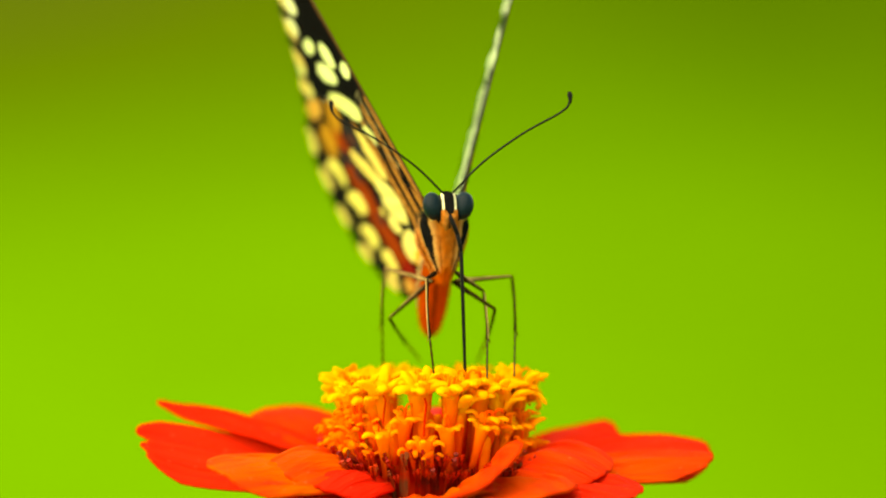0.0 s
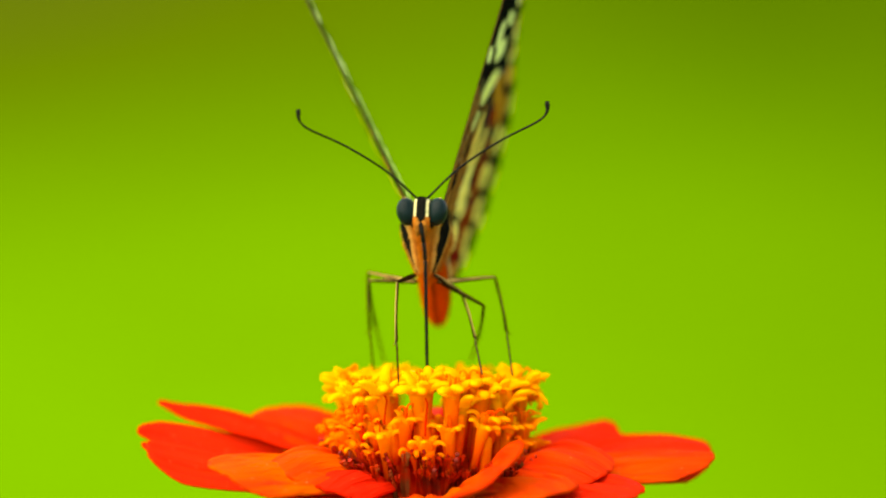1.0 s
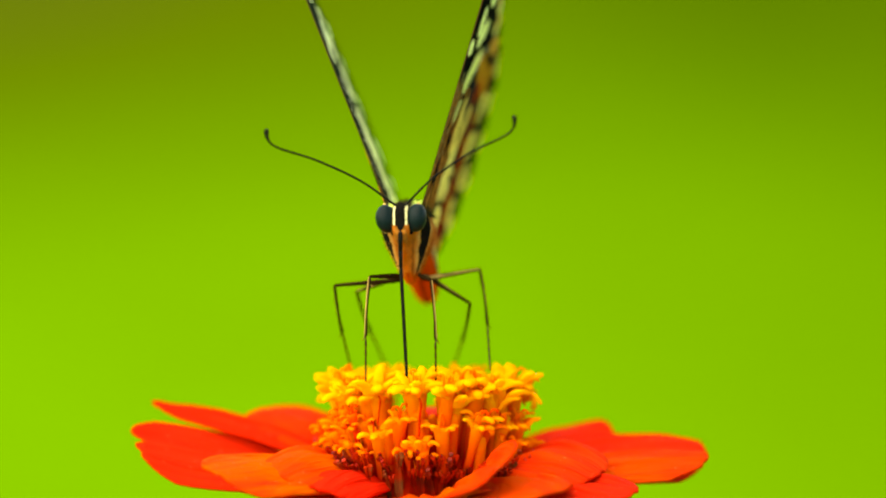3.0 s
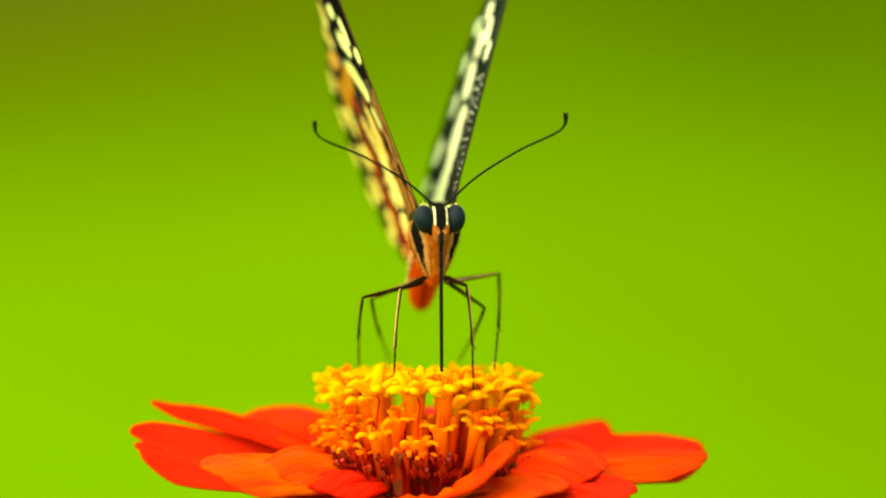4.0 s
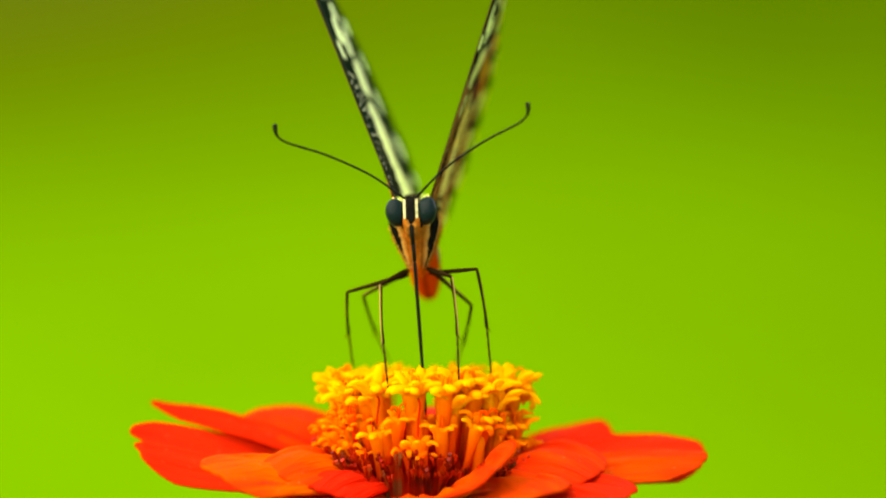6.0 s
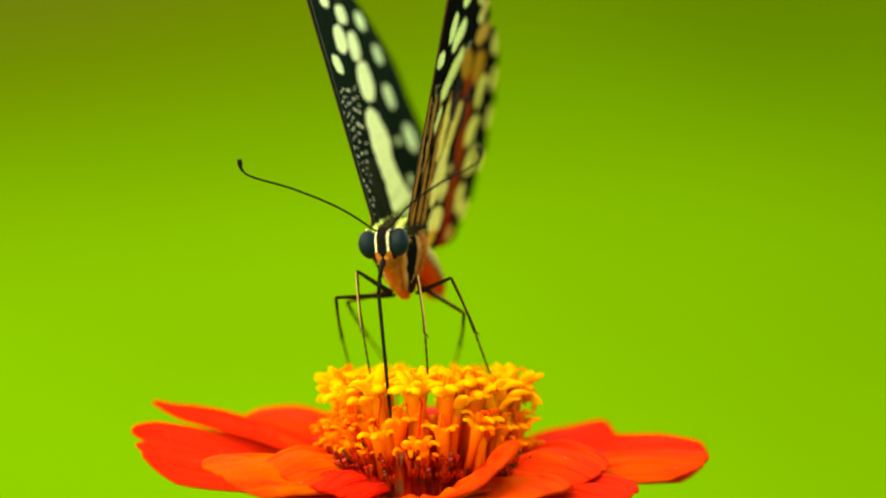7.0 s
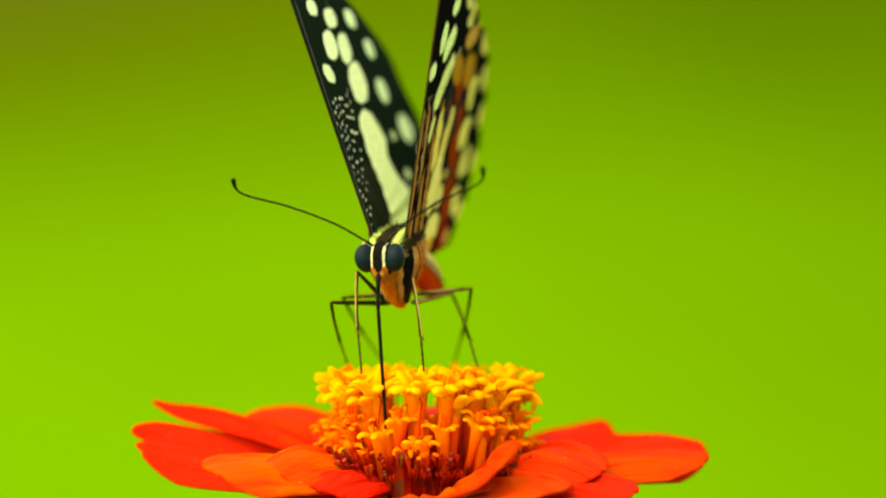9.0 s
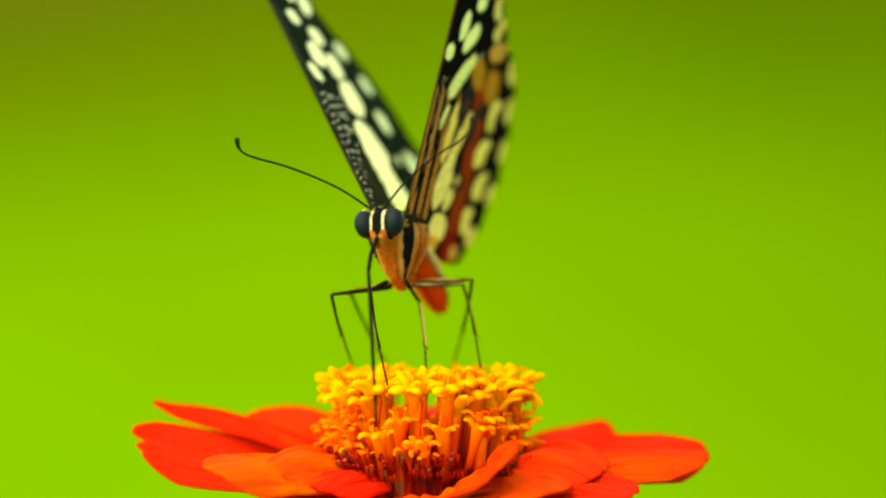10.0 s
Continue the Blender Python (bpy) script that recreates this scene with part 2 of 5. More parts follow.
FEELERS = [
    (0, -10.66, -12.82, 8.35, 10.83, -10.96, 9.5),
    (0.1, -10.88, -11.42, 9.14, 10.98, -12.17, 8.43),
    (0.2, -11.1, -11.79, 8.55, 11.18, -11.03, 8.96),
    (0.3, -10.94, -11.58, 8.96, 10.79, -11.94, 8.91),
    (0.4, -10.79, -11.69, 9.08, 10.62, -11.88, 9.18),
    (0.5, -10.61, -10.27, 10.13, 10.81, -9.43, 10.23),
    (0.6, -10.67, -11.58, 9.33, 10.42, -12.08, 9.31),
    (0.7, -10.71, -11.61, 9.25, 10.75, -11.4, 9.33),
    (0.8, -10.67, -13.28, 7.86, 10.98, -12.3, 8.32),
    (0.9, -10.54, -13.76, 7.52, 11.21, -11.31, 8.74),
    (1, -10.41, -13.42, 8.12, 11, -7.76, 10.4),
    (1.1, -10.51, -13.41, 7.97, 11.15, -11.22, 8.88),
    (1.2, -10.35, -13.59, 8.03, 11.11, -10.83, 9.19),
    (1.3, -10.66, -12.87, 8.3, 10.98, -11.46, 8.98),
    (1.4, -10.95, -12.04, 8.58, 11.21, -10.7, 9.11),
    (1.5, -11.03, -11.58, 8.81, 11.21, -11.51, 8.59),
    (1.6, -11.26, -11.23, 8.71, 11.28, -11.46, 8.51),
    (1.7, -11.29, -11.11, 8.74, 11.23, -11.55, 8.53),
    (1.8, -11.34, -11.05, 8.71, 11.26, -11.26, 8.7),
    (1.9, -10.89, -11.54, 9.05, 10.92, -11.33, 9.15),
    (2, -10.63, -10.59, 9.96, 11.23, -12.39, 7.81),
    (2.1, -11.77, -9.42, 8.88, 11.18, -10.91, 9.04),
    (2.2, -10.43, -12.05, 9.33, 10.66, -11.54, 9.37),
    (2.3, -11.63, -9.46, 9.1, 10.78, -11.27, 9.38),
    (2.4, -10.84, -11.93, 8.85, 10.74, -12.16, 8.8),
    (2.5, -11.26, -9.64, 9.56, 10.53, -13.31, 8.05),
    (2.6, -11.06, -11.81, 8.6, 10.94, -12.09, 8.56),
    (2.7, -10.79, -12.55, 8.4, 10.89, -11.91, 8.78),
    (3.8, -10.76, -12.03, 8.88, 10.72, -12.02, 8.95),
    (3.9, -11.24, -11.1, 8.83, 10.79, -12.11, 8.78),
    (4, -11.27, -10.87, 8.92, 10.66, -11.62, 9.31),
    (4.1, -11.11, -11.57, 8.7, 10.76, -12.07, 8.85),
    (4.2, -11.12, -11.47, 8.77, 10.73, -12.06, 8.9),
    (4.3, -11.08, -11.94, 8.46, 11.06, -11.38, 8.92),
    (4.4, -11.12, -11.63, 8.64, 10.87, -11.84, 8.86),
    (4.5, -11.19, -11.48, 8.65, 10.93, -10.58, 9.58),
    (4.6, -11.17, -11.82, 8.42, 10.91, -11.98, 8.69),
    (4.7, -11.07, -11.72, 8.65, 11.09, -11.1, 9.05),
    (4.8, -11, -11.62, 8.84, 10.74, -11.73, 9.13),
    (4.9, -10.8, -11.3, 9.34, 10.23, -12.34, 9.36),
    (5, -11.02, -10.04, 9.71, 10.01, -11.99, 9.88),
    (5.1, -10.78, -11.19, 9.43, 10.35, -12.01, 9.46),
    (5.2, -10.9, -11.07, 9.34, 10.54, -11.69, 9.43),
    (5.3, -10.68, -12.41, 8.7, 10.73, -11.95, 8.98),
    (5.4, -11.04, -12.24, 8.28, 10.76, -12.47, 8.51),
    (5.5, -10.78, -12.24, 8.69, 10.91, -11.17, 9.27),
    (5.6, -10.85, -12.39, 8.44, 10.8, -11.74, 9.04),
    (5.7, -10.97, -12.08, 8.53, 10.97, -11.25, 9.13),
    (6.8, -11.47, -10.54, 8.82, 11.16, -10.92, 9.06),
    (6.9, -11.64, -9.85, 8.9, 10.86, -11.46, 9.15),
    (7, -11.3, -9.61, 9.51, 10.89, -12.13, 8.61),
    (7.1, -10.69, -11.98, 9.02, 10.9, -11.22, 9.25),
    (7.2, -10.72, -11.9, 9.04, 10.83, -11.17, 9.37),
    (7.3, -10.84, -11.49, 9.15, 10.8, -11.24, 9.38),
    (7.4, -10.57, -13.02, 8.29, 11.15, -10.9, 9.08),
    (7.5, -10.54, -12.67, 8.66, 10.99, -11.19, 9.14),
    (7.6, -10.82, -12.48, 8.41, 11.17, -10.91, 9.05),
    (7.7, -10.75, -12.6, 8.41, 11.17, -10.9, 9.05),
    (7.8, -10.85, -12.44, 8.4, 11.17, -10.91, 9.05),
    (7.9, -11.04, -11.96, 8.52, 11.18, -10.89, 9.05),
    (8, -10.64, -12.71, 8.48, 11.04, -11.59, 8.79),
    (8.1, -11.05, -11.46, 8.87, 11.18, -10.89, 9.05),
    (8.2, -11.2, -10.97, 8.97, 11.19, -10.89, 9.03),
    (8.3, -11.38, -10.62, 8.9, 11.19, -10.89, 9.03),
    (8.4, -11.13, -11.64, 8.62, 11.17, -10.91, 9.06),
    (8.5, -11.2, -11.88, 8.31, 10.63, -10.77, 9.87),
    (8.6, -11.29, -11.7, 8.31, 11.16, -10.89, 9.08),
    (8.7, -11.39, -11.26, 8.48, 11.16, -10.89, 9.08),
    (8.8, -11.27, -11.22, 8.7, 11.16, -10.91, 9.06),
    (8.9, -11.86, -9.69, 8.63, 11.18, -10.91, 9.04),
    (9, -12.03, -9.25, 8.54, 11.05, -10.97, 9.19),
    (9.1, -12.12, -9.2, 8.4, 11.18, -10.89, 9.04),
    (9.2, -10.81, -11.55, 9.15, 10.6, -11.56, 9.43),
    (9.3, -11.14, -11.64, 8.6, 10.41, -13.19, 8.36),
    (9.4, -10.94, -12.37, 8.32, 10.89, -12.55, 8.23),
    (9.5, -11.83, -9.26, 8.86, 10.08, -13.24, 8.79),
    (9.6, -11.4, -11.07, 8.61, 10.53, -12.64, 8.71),
    (9.7, -11.38, -10.98, 8.69, 10.43, -12.83, 8.68),
    (9.8, -11.18, -11.59, 8.58, 10.41, -12.7, 8.83),
    (9.9, -11.56, -10.35, 8.78, 10.77, -12.03, 8.87),
    (10, -11.1, -11.7, 8.63, 10.79, -12.36, 8.57),
]
FEET = [
    (0, 0.3, 0.57, 4.91, 1.08, -4.49, -0.04, 7.39, 0.64, -1.06, -0.31, 4.22, -0.31),
    (0.5, 0.45, 1.59, 5.22, -0.45, -4.64, -0.2, 7.64, 0.48, -4.39, -0.58, 4.22, -0.31),
    (1, -2.91, 0.16, 4.46, 1.44, -5.32, -0.46, 7.23, 0.74, -4.5, -0.31, 3.59, -0.31),
    (1.5, -5.97, 0.83, -0.61, 0.57, -8.17, -0.62, 5.26, 1.25, -4.5, -0.58, 2.11, -0.85),
    (2, -5.21, 2.1, -0.96, 0.57, -8.17, -0.46, 4.75, 1.25, -4.92, -0.31, 1.69, -0.31),
    (2.5, -6.72, 0.98, -0.81, 0.57, -7.59, -0.2, 5.1, 1.25, -4.5, -0.85, 1.85, -1.12),
    (4, -3.37, -0.45, 3.71, -0.2, -6.71, 0.33, 5.61, 1.25, -3.97, -0.31, 2.48, -0.31),
    (4.5, -3.37, -0.45, 3.61, 0.32, -6.45, 0.44, 5.76, 1.25, -3.86, -0.31, 2.48, -0.31),
    (5, -2.96, -0.45, 2.55, 0.98, -6.45, 0.33, 5.61, 1.25, -3.97, -0.31, 3.17, -0.31),
    (5.5, -3.27, -0.61, 3.36, 0.57, -7.13, 0.44, 5.36, 0.89, -3.97, -0.31, 2.11, -1.12),
    (7, -5.47, 1.49, -0.3, 0.83, -7.49, 0.07, 5.26, 0.74, -4.34, -0.31, 2, -1.12),
    (7.5, -5.72, 0.06, 0.1, 0.57, -7.65, -0.62, 5.26, 0.64, -4.13, -0.42, 2.27, -1.12),
    (8, -6.52, 1.24, -0.45, 0.67, -7.65, -0.2, 4.5, 0.58, -4.34, -0.31, 1.85, -1.39),
    (8.5, -6.72, 0.98, -0.1, 0.57, -7.23, -0.2, 4.85, 0.64, -3.81, -0.31, 2.27, -1.39),
    (9, -6.22, 1.49, -0.61, 0.57, -7.49, -0.2, 4.35, 0.64, -4.76, -0.21, 1.85, -1.12),
    (9.5, -3.96, 1.59, -0.05, 0.57, -6.45, 0.44, 5.11, 0.64, -3.97, -0.31, 2.22, -1.12),
    (10, -3.72, -0.45, -0.45, 0.57, -7.23, 0.33, 4.5, 0.64, -4.07, -0.85, 1.85, -1.12),
]
SWAY = [
    (0, 0),
    (0.5, 0.051),
    (1, 0.102),
    (1.5, -0.307),
    (2, -0.562),
    (2.5, -0.409),
    (4, -0.562),
    (4.5, -0.46),
    (5, -0.562),
    (5.5, -0.562),
    (7, -0.409),
    (7.5, -0.23),
    (8, -0.46),
    (8.5, -0.077),
    (9, -0.409),
    (9.5, -0.026),
    (10, -0.358),
]
KNEES = [
    (0, -72, -48, 32, -20, -56, 74),
    (0.5, -60, 50, 54, -18, 8, 56),
    (1, -70, -66, 24, -34, -10, 60),
    (1.5, -62, -82, 4, 46, -56, 58),
    (2, -44, 48, 8, 38, -20, 44),
    (2.5, -52, 62, -22, -40, -16, 50),
    (4, -48, 64, -42, -30, -30, 70),
    (4.5, -44, 64, -46, -26, -30, 80),
    (5, -48, 44, -30, -28, -14, 58),
    (5.5, -56, 50, -44, 46, -34, 68),
    (7, -30, 54, -46, 42, -32, 56),
    (7.5, 14, 52, -46, 44, -34, 14),
    (8, -52, 62, -46, 44, -22, 4),
    (8.5, -48, 64, -44, -60, -34, 8),
    (9, -26, 50, -44, -74, -22, 8),
    (9.5, -60, 70, -52, -48, -24, 18),
    (10, -74, -98, -54, -60, -18, 10),
]


# ---- world, sun and exposure ----
world = bpy.data.worlds.new("sky")
scene.world = world
world.use_nodes = True
wn = world.node_tree.nodes
sky = wn.new("ShaderNodeTexSky")
sky.sky_type = "NISHITA"
sky.sun_disc = False
sky.sun_elevation, sky.sun_rotation = radians(57), radians(238)
wn["Background"].inputs["Strength"].default_value = 0.15
world.node_tree.links.new(sky.outputs["Color"], wn["Background"].inputs["Color"])

sun = new("sun", bpy.data.lights.new("sun", "SUN"))
sun.data.energy, sun.data.angle, sun.data.color = 2.7, radians(105), (1.0, 0.95, 0.82)
# sky.sun_rotation 238 deg: the sun stands behind the camera's shoulder, to its left
sun.matrix_world = look((math.sin(radians(238)) * math.cos(radians(57)) * 5,
                         math.cos(radians(238)) * math.cos(radians(57)) * 5,
                         math.sin(radians(57)) * 5), (0, 0, 0))


# ---- materials ----
def nodes_of(name):
    m = bpy.data.materials.new(name)
    m.use_nodes = True
    nt = m.node_tree
    return m, nt, nt.nodes["Principled BSDF"]


def ramp(nt, fac, stops):
    r = nt.nodes.new("ShaderNodeValToRGB")
    while len(r.color_ramp.elements) < len(stops):
        r.color_ramp.elements.new(0.5)
    for e, (p, c) in zip(r.color_ramp.elements, stops):
        e.position, e.color = p, (*c, 1)
    nt.links.new(fac, r.inputs["Fac"])
    return r.outputs["Color"]


def noise_of(nt, scale, detail=3.0, stretch=(1, 1, 1), coords="Object"):
    tc = nt.nodes.new("ShaderNodeTexCoord")
    mp = nt.nodes.new("ShaderNodeMapping")
    mp.inputs["Scale"].default_value = stretch
    nz = nt.nodes.new("ShaderNodeTexNoise")
    nz.inputs["Scale"].default_value, nz.inputs["Detail"].default_value = scale, detail
    nt.links.new(tc.outputs[coords], mp.inputs["Vector"])
    nt.links.new(mp.outputs["Vector"], nz.inputs["Vector"])
    return nz.outputs["Fac"]


def mix(nt, fac, a, b, how="MIX"):
    x = nt.nodes.new("ShaderNodeMix")
    x.data_type, x.blend_type = "RGBA", how
    for sock, val in ((x.inputs[0], fac), (x.inputs[6], a), (x.inputs[7], b)):
        if isinstance(val, (int, float)):
            sock.default_value = val
        elif isinstance(val, tuple):
            sock.default_value = (*val, 1)
        else:
            nt.links.new(val, sock)
    return x.outputs[2]


def bump(nt, bsdf, height, strength, distance):
    b = nt.nodes.new("ShaderNodeBump")
    b.inputs["Strength"].default_value, b.inputs["Distance"].default_value = strength, distance
    nt.links.new(height, b.inputs["Height"])
    nt.links.new(b.outputs["Normal"], bsdf.inputs["Normal"])


def petal_material(name, deep, bright, warm):
    m, nt, b = nodes_of(name)
    col = nt.nodes.new("ShaderNodeAttribute")
    col.attribute_name = "petal"       # along, across, how orange
    sep = nt.nodes.new("ShaderNodeSeparateColor")
    nt.links.new(col.outputs["Color"], sep.inputs["Color"])
    mp = nt.nodes.new("ShaderNodeMapping")
    mp.inputs["Scale"].default_value = (1.3, 24, 9)
    nt.links.new(col.outputs["Color"], mp.inputs["Vector"])
    vein = nt.nodes.new("ShaderNodeTexNoise")
    vein.inputs["Scale"].default_value, vein.inputs["Detail"].default_value = 1.0, 4
    nt.links.new(mp.outputs["Vector"], vein.inputs["Vector"])
    streak = ramp(nt, vein.outputs["Fac"], [(0.34, deep), (0.52, bright), (0.72, deep)])
    blot = noise_of(nt, 260, 3)
    b.inputs["Roughness"].default_value = 0.55
    tone = mix(nt, ramp(nt, blot, [(0.35, (0, 0, 0)), (0.75, (0.55, 0.55, 0.55))]), streak, bright)
    flow = nt.nodes.new("ShaderNodeMapping")
    flow.inputs["Scale"].default_value, flow.inputs["Location"].default_value = (1.6, 5.5, 3), (2.3, 0.7, 0)
    nt.links.new(col.outputs["Color"], flow.inputs["Vector"])
    wash = nt.nodes.new("ShaderNodeTexNoise")
    wash.inputs["Scale"].default_value, wash.inputs["Detail"].default_value = 1.0, 5
    nt.links.new(flow.outputs["Vector"], wash.inputs["Vector"])
    flush = wash.outputs["Fac"]
    some = nt.nodes.new("ShaderNodeMath")
    some.operation = "MULTIPLY"
    nt.links.new(sep.outputs["Blue"], some.inputs[0])
    nt.links.new(ramp(nt, flush, [(0.34, (0.15, 0.15, 0.15)), (0.58, (1, 1, 1))]), some.inputs[1])
    tone = mix(nt, some.outputs[0], tone, warm)
    b.inputs["Specular IOR Level"].default_value = 0.003
    tone = mix(nt, ramp(nt, noise_of(nt, 2300, 2), [(0.69, (0, 0, 0)), (0.76, (0.5, 0.5, 0.5))]), tone, (0.72, 0.26, 0.08))
    nt.links.new(tone, b.inputs["Base Color"])
    bump(nt, b, vein.outputs["Fac"], 0.8, 0.0007)
    tr = nt.nodes.new("ShaderNodeBsdfTranslucent")
    tr.inputs["Color"].default_value = (*bright, 1)
    ms = nt.nodes.new("ShaderNodeMixShader")
    ms.inputs[0].default_value = 0.3
    nt.links.new(b.outputs[0], ms.inputs[1])
    nt.links.new(tr.outputs[0], ms.inputs[2])
    nt.links.new(ms.outputs[0], nt.nodes["Material Output"].inputs["Surface"])
    return m


def fleshy(name, stops, rough=0.45, through_light=0.25, scale=900):
    """Plant tissue, varied from piece to piece and by fine blotches."""
    m, nt, b = nodes_of(name)
    info = nt.nodes.new("ShaderNodeObjectInfo")
    n = noise_of(nt, scale, 3)
    add = nt.nodes.new("ShaderNodeMath")
    add.operation = "MULTIPLY_ADD"
    add.inputs[1].default_value = 0.55
    nt.links.new(n, add.inputs[0])
    half = nt.nodes.new("ShaderNodeMath")
    half.operation = "MULTIPLY"
    half.inputs[1].default_value = 0.45
    nt.links.new(info.outputs["Random"], half.inputs[0])
    nt.links.new(half.outputs[0], add.inputs[2])
    c = ramp(nt, add.outputs[0], stops)
    nt.links.new(c, b.inputs["Base Color"])
    b.inputs["Roughness"].default_value = rough
    b.inputs["Specular IOR Level"].default_value = 0.1
    bump(nt, b, n, 0.25, 0.0002)
    tr = nt.nodes.new("ShaderNodeBsdfTranslucent")
    nt.links.new(c, tr.inputs["Color"])
    ms = nt.nodes.new("ShaderNodeMixShader")
    ms.inputs[0].default_value = through_light
    nt.links.new(b.outputs[0], ms.inputs[1])
    nt.links.new(tr.outputs[0], ms.inputs[2])
    nt.links.new(ms.outputs[0], nt.nodes["Material Output"].inputs["Surface"])
    return m


def floret_material():
    """Red foot, orange tube and velvety yellow lobes, by the mesh's tone, shifted from floret to floret."""
    m, nt, b = nodes_of("floret")
    at = nt.nodes.new("ShaderNodeAttribute")
    at.attribute_name = "tone"
    info = nt.nodes.new("ShaderNodeObjectInfo")
    n = noise_of(nt, 700, 4)
    one = nt.nodes.new("ShaderNodeMath")
    one.operation = "MULTIPLY_ADD"
    one.inputs[1].default_value = 0.26
    nt.links.new(n, one.inputs[0])
    nt.links.new(at.outputs["Fac"], one.inputs[2])
    two = nt.nodes.new("ShaderNodeMath")
    two.operation = "MULTIPLY_ADD"
    two.inputs[1].default_value = 0.20
    nt.links.new(info.outputs["Random"], two.inputs[0])
    nt.links.new(one.outputs[0], two.inputs[2])
    less = nt.nodes.new("ShaderNodeMath")
    less.operation = "SUBTRACT"
    less.inputs[1].default_value = 0.24
    nt.links.new(two.outputs[0], less.inputs[0])
    c = ramp(nt, less.outputs[0], [(0.02, (0.78, 0.020, 0.001)), (0.22, (0.86, 0.085, 0.001)), (0.45, (0.90, 0.17, 0.001)), (0.7, (0.94, 0.33, 0.001)), (0.95, (0.95, 0.54, 0.003))])
    nt.links.new(c, b.inputs["Base Color"])
    b.inputs["Roughness"].default_value = 0.6
    b.inputs["Specular IOR Level"].default_value = 0.08
    bump(nt, b, noise_of(nt, 2600, 2), 0.6, 0.0002)
    tr = nt.nodes.new("ShaderNodeBsdfTranslucent")
    nt.links.new(c, tr.inputs["Color"])
    ms = nt.nodes.new("ShaderNodeMixShader")
    ms.inputs[0].default_value = 0.58
    nt.links.new(b.outputs[0], ms.inputs[1])
    nt.links.new(tr.outputs[0], ms.inputs[2])
    nt.links.new(ms.outputs[0], nt.nodes["Material Output"].inputs["Surface"])
    return m


def scaled(name, rough, glow=0.0, scale=2500, strength=0.3):
    """A surface of fine scales or hairs whose pattern lies in the mesh's colours."""
    m, nt, b = nodes_of(name)
    at = nt.nodes.new("ShaderNodeAttribute")
    at.attribute_name = "pattern"
    n = noise_of(nt, scale, 4)
    dust = ramp(nt, n, [(0.3, (0.78, 0.78, 0.78)), (0.7, (1.1, 1.1, 1.1))])
    c = mix(nt, 1.0, at.outputs["Color"], dust, "MULTIPLY")
    nt.links.new(c, b.inputs["Base Color"])
    b.inputs["Roughness"].default_value = rough
    b.inputs["Specular IOR Level"].default_value = 0.0
    bump(nt, b, n, strength, 0.0001)
    if glow:
        tr = nt.nodes.new("ShaderNodeBsdfTranslucent")
        nt.links.new(c, tr.inputs["Color"])
        ms = nt.nodes.new("ShaderNodeMixShader")
        ms.inputs[0].default_value = glow
        nt.links.new(b.outputs[0], ms.inputs[1])
        nt.links.new(tr.outputs[0], ms.inputs[2])
        nt.links.new(ms.outputs[0], nt.nodes["Material Output"].inputs["Surface"])
    return m


def plain(name, a, c, rough, scale=1200, spec=0.5):
    m, nt, b = nodes_of(name)
    n = noise_of(nt, scale, 3)
    nt.links.new(ramp(nt, n, [(0.3, a), (0.7, c)]), b.inputs["Base Color"])
    b.inputs["Roughness"].default_value = rough
    b.inputs["Specular IOR Level"].default_value = spec
    bump(nt, b, n, 0.2, 0.0001)
    return m


M_PETAL = petal_material("petal_red", (0.46, 0.0062, 0.0030), (0.74, 0.022, 0.009), (0.72, 0.15, 0.006))
M_PETAL_BACK = petal_material("petal_orange_back", (0.50, 0.055, 0.0015), (0.629, 0.148, 0.00296), (0.636, 0.207, 0.00444))
M_FLORET = floret_material()
M_PALE = fleshy("chaff_red", [(0.2, (0.07, 0.010, 0.004)), (0.38, (0.30, 0.008, 0.002)), (0.6, (0.42, 0.02, 0.003)), (0.72, (0.16, 0.045, 0.012)), (0.9, (0.34, 0.10, 0.02))])
M_STIGMA = plain("stigma_red", (0.38, 0.006, 0.0015), (0.52, 0.020, 0.0015), 0.6, 900, 0.02)
M_GREEN = fleshy("stem_green", [(0.2, (0.037, 0.074, 0.0111)), (0.8, (0.074, 0.148, 0.0222))], 0.5, 0.1, 300)
M_WING = scaled("wing_scales", 0.7, 0.12)
M_HAIR = scaled("body_hair", 0.8, 0.0, 1800, 0.8)
M_SCALE_LEG = scaled("leg_scales", 0.5, 0.0, 2500, 0.3)
M_EYE = plain("compound_eye", (0.002, 0.008, 0.008), (0.003, 0.012, 0.012), 0.42, 6000, 0.07)
M_BLACK = plain("black_horn", (0.0035, 0.0035, 0.0025), (0.0085, 0.0085, 0.0055), 0.5, 1200, 0.05)
M_LEG = plain("leg_brown", (0.012, 0.00525, 0.0015), (0.0488, 0.021, 0.00525), 0.5, 900, 0.08)


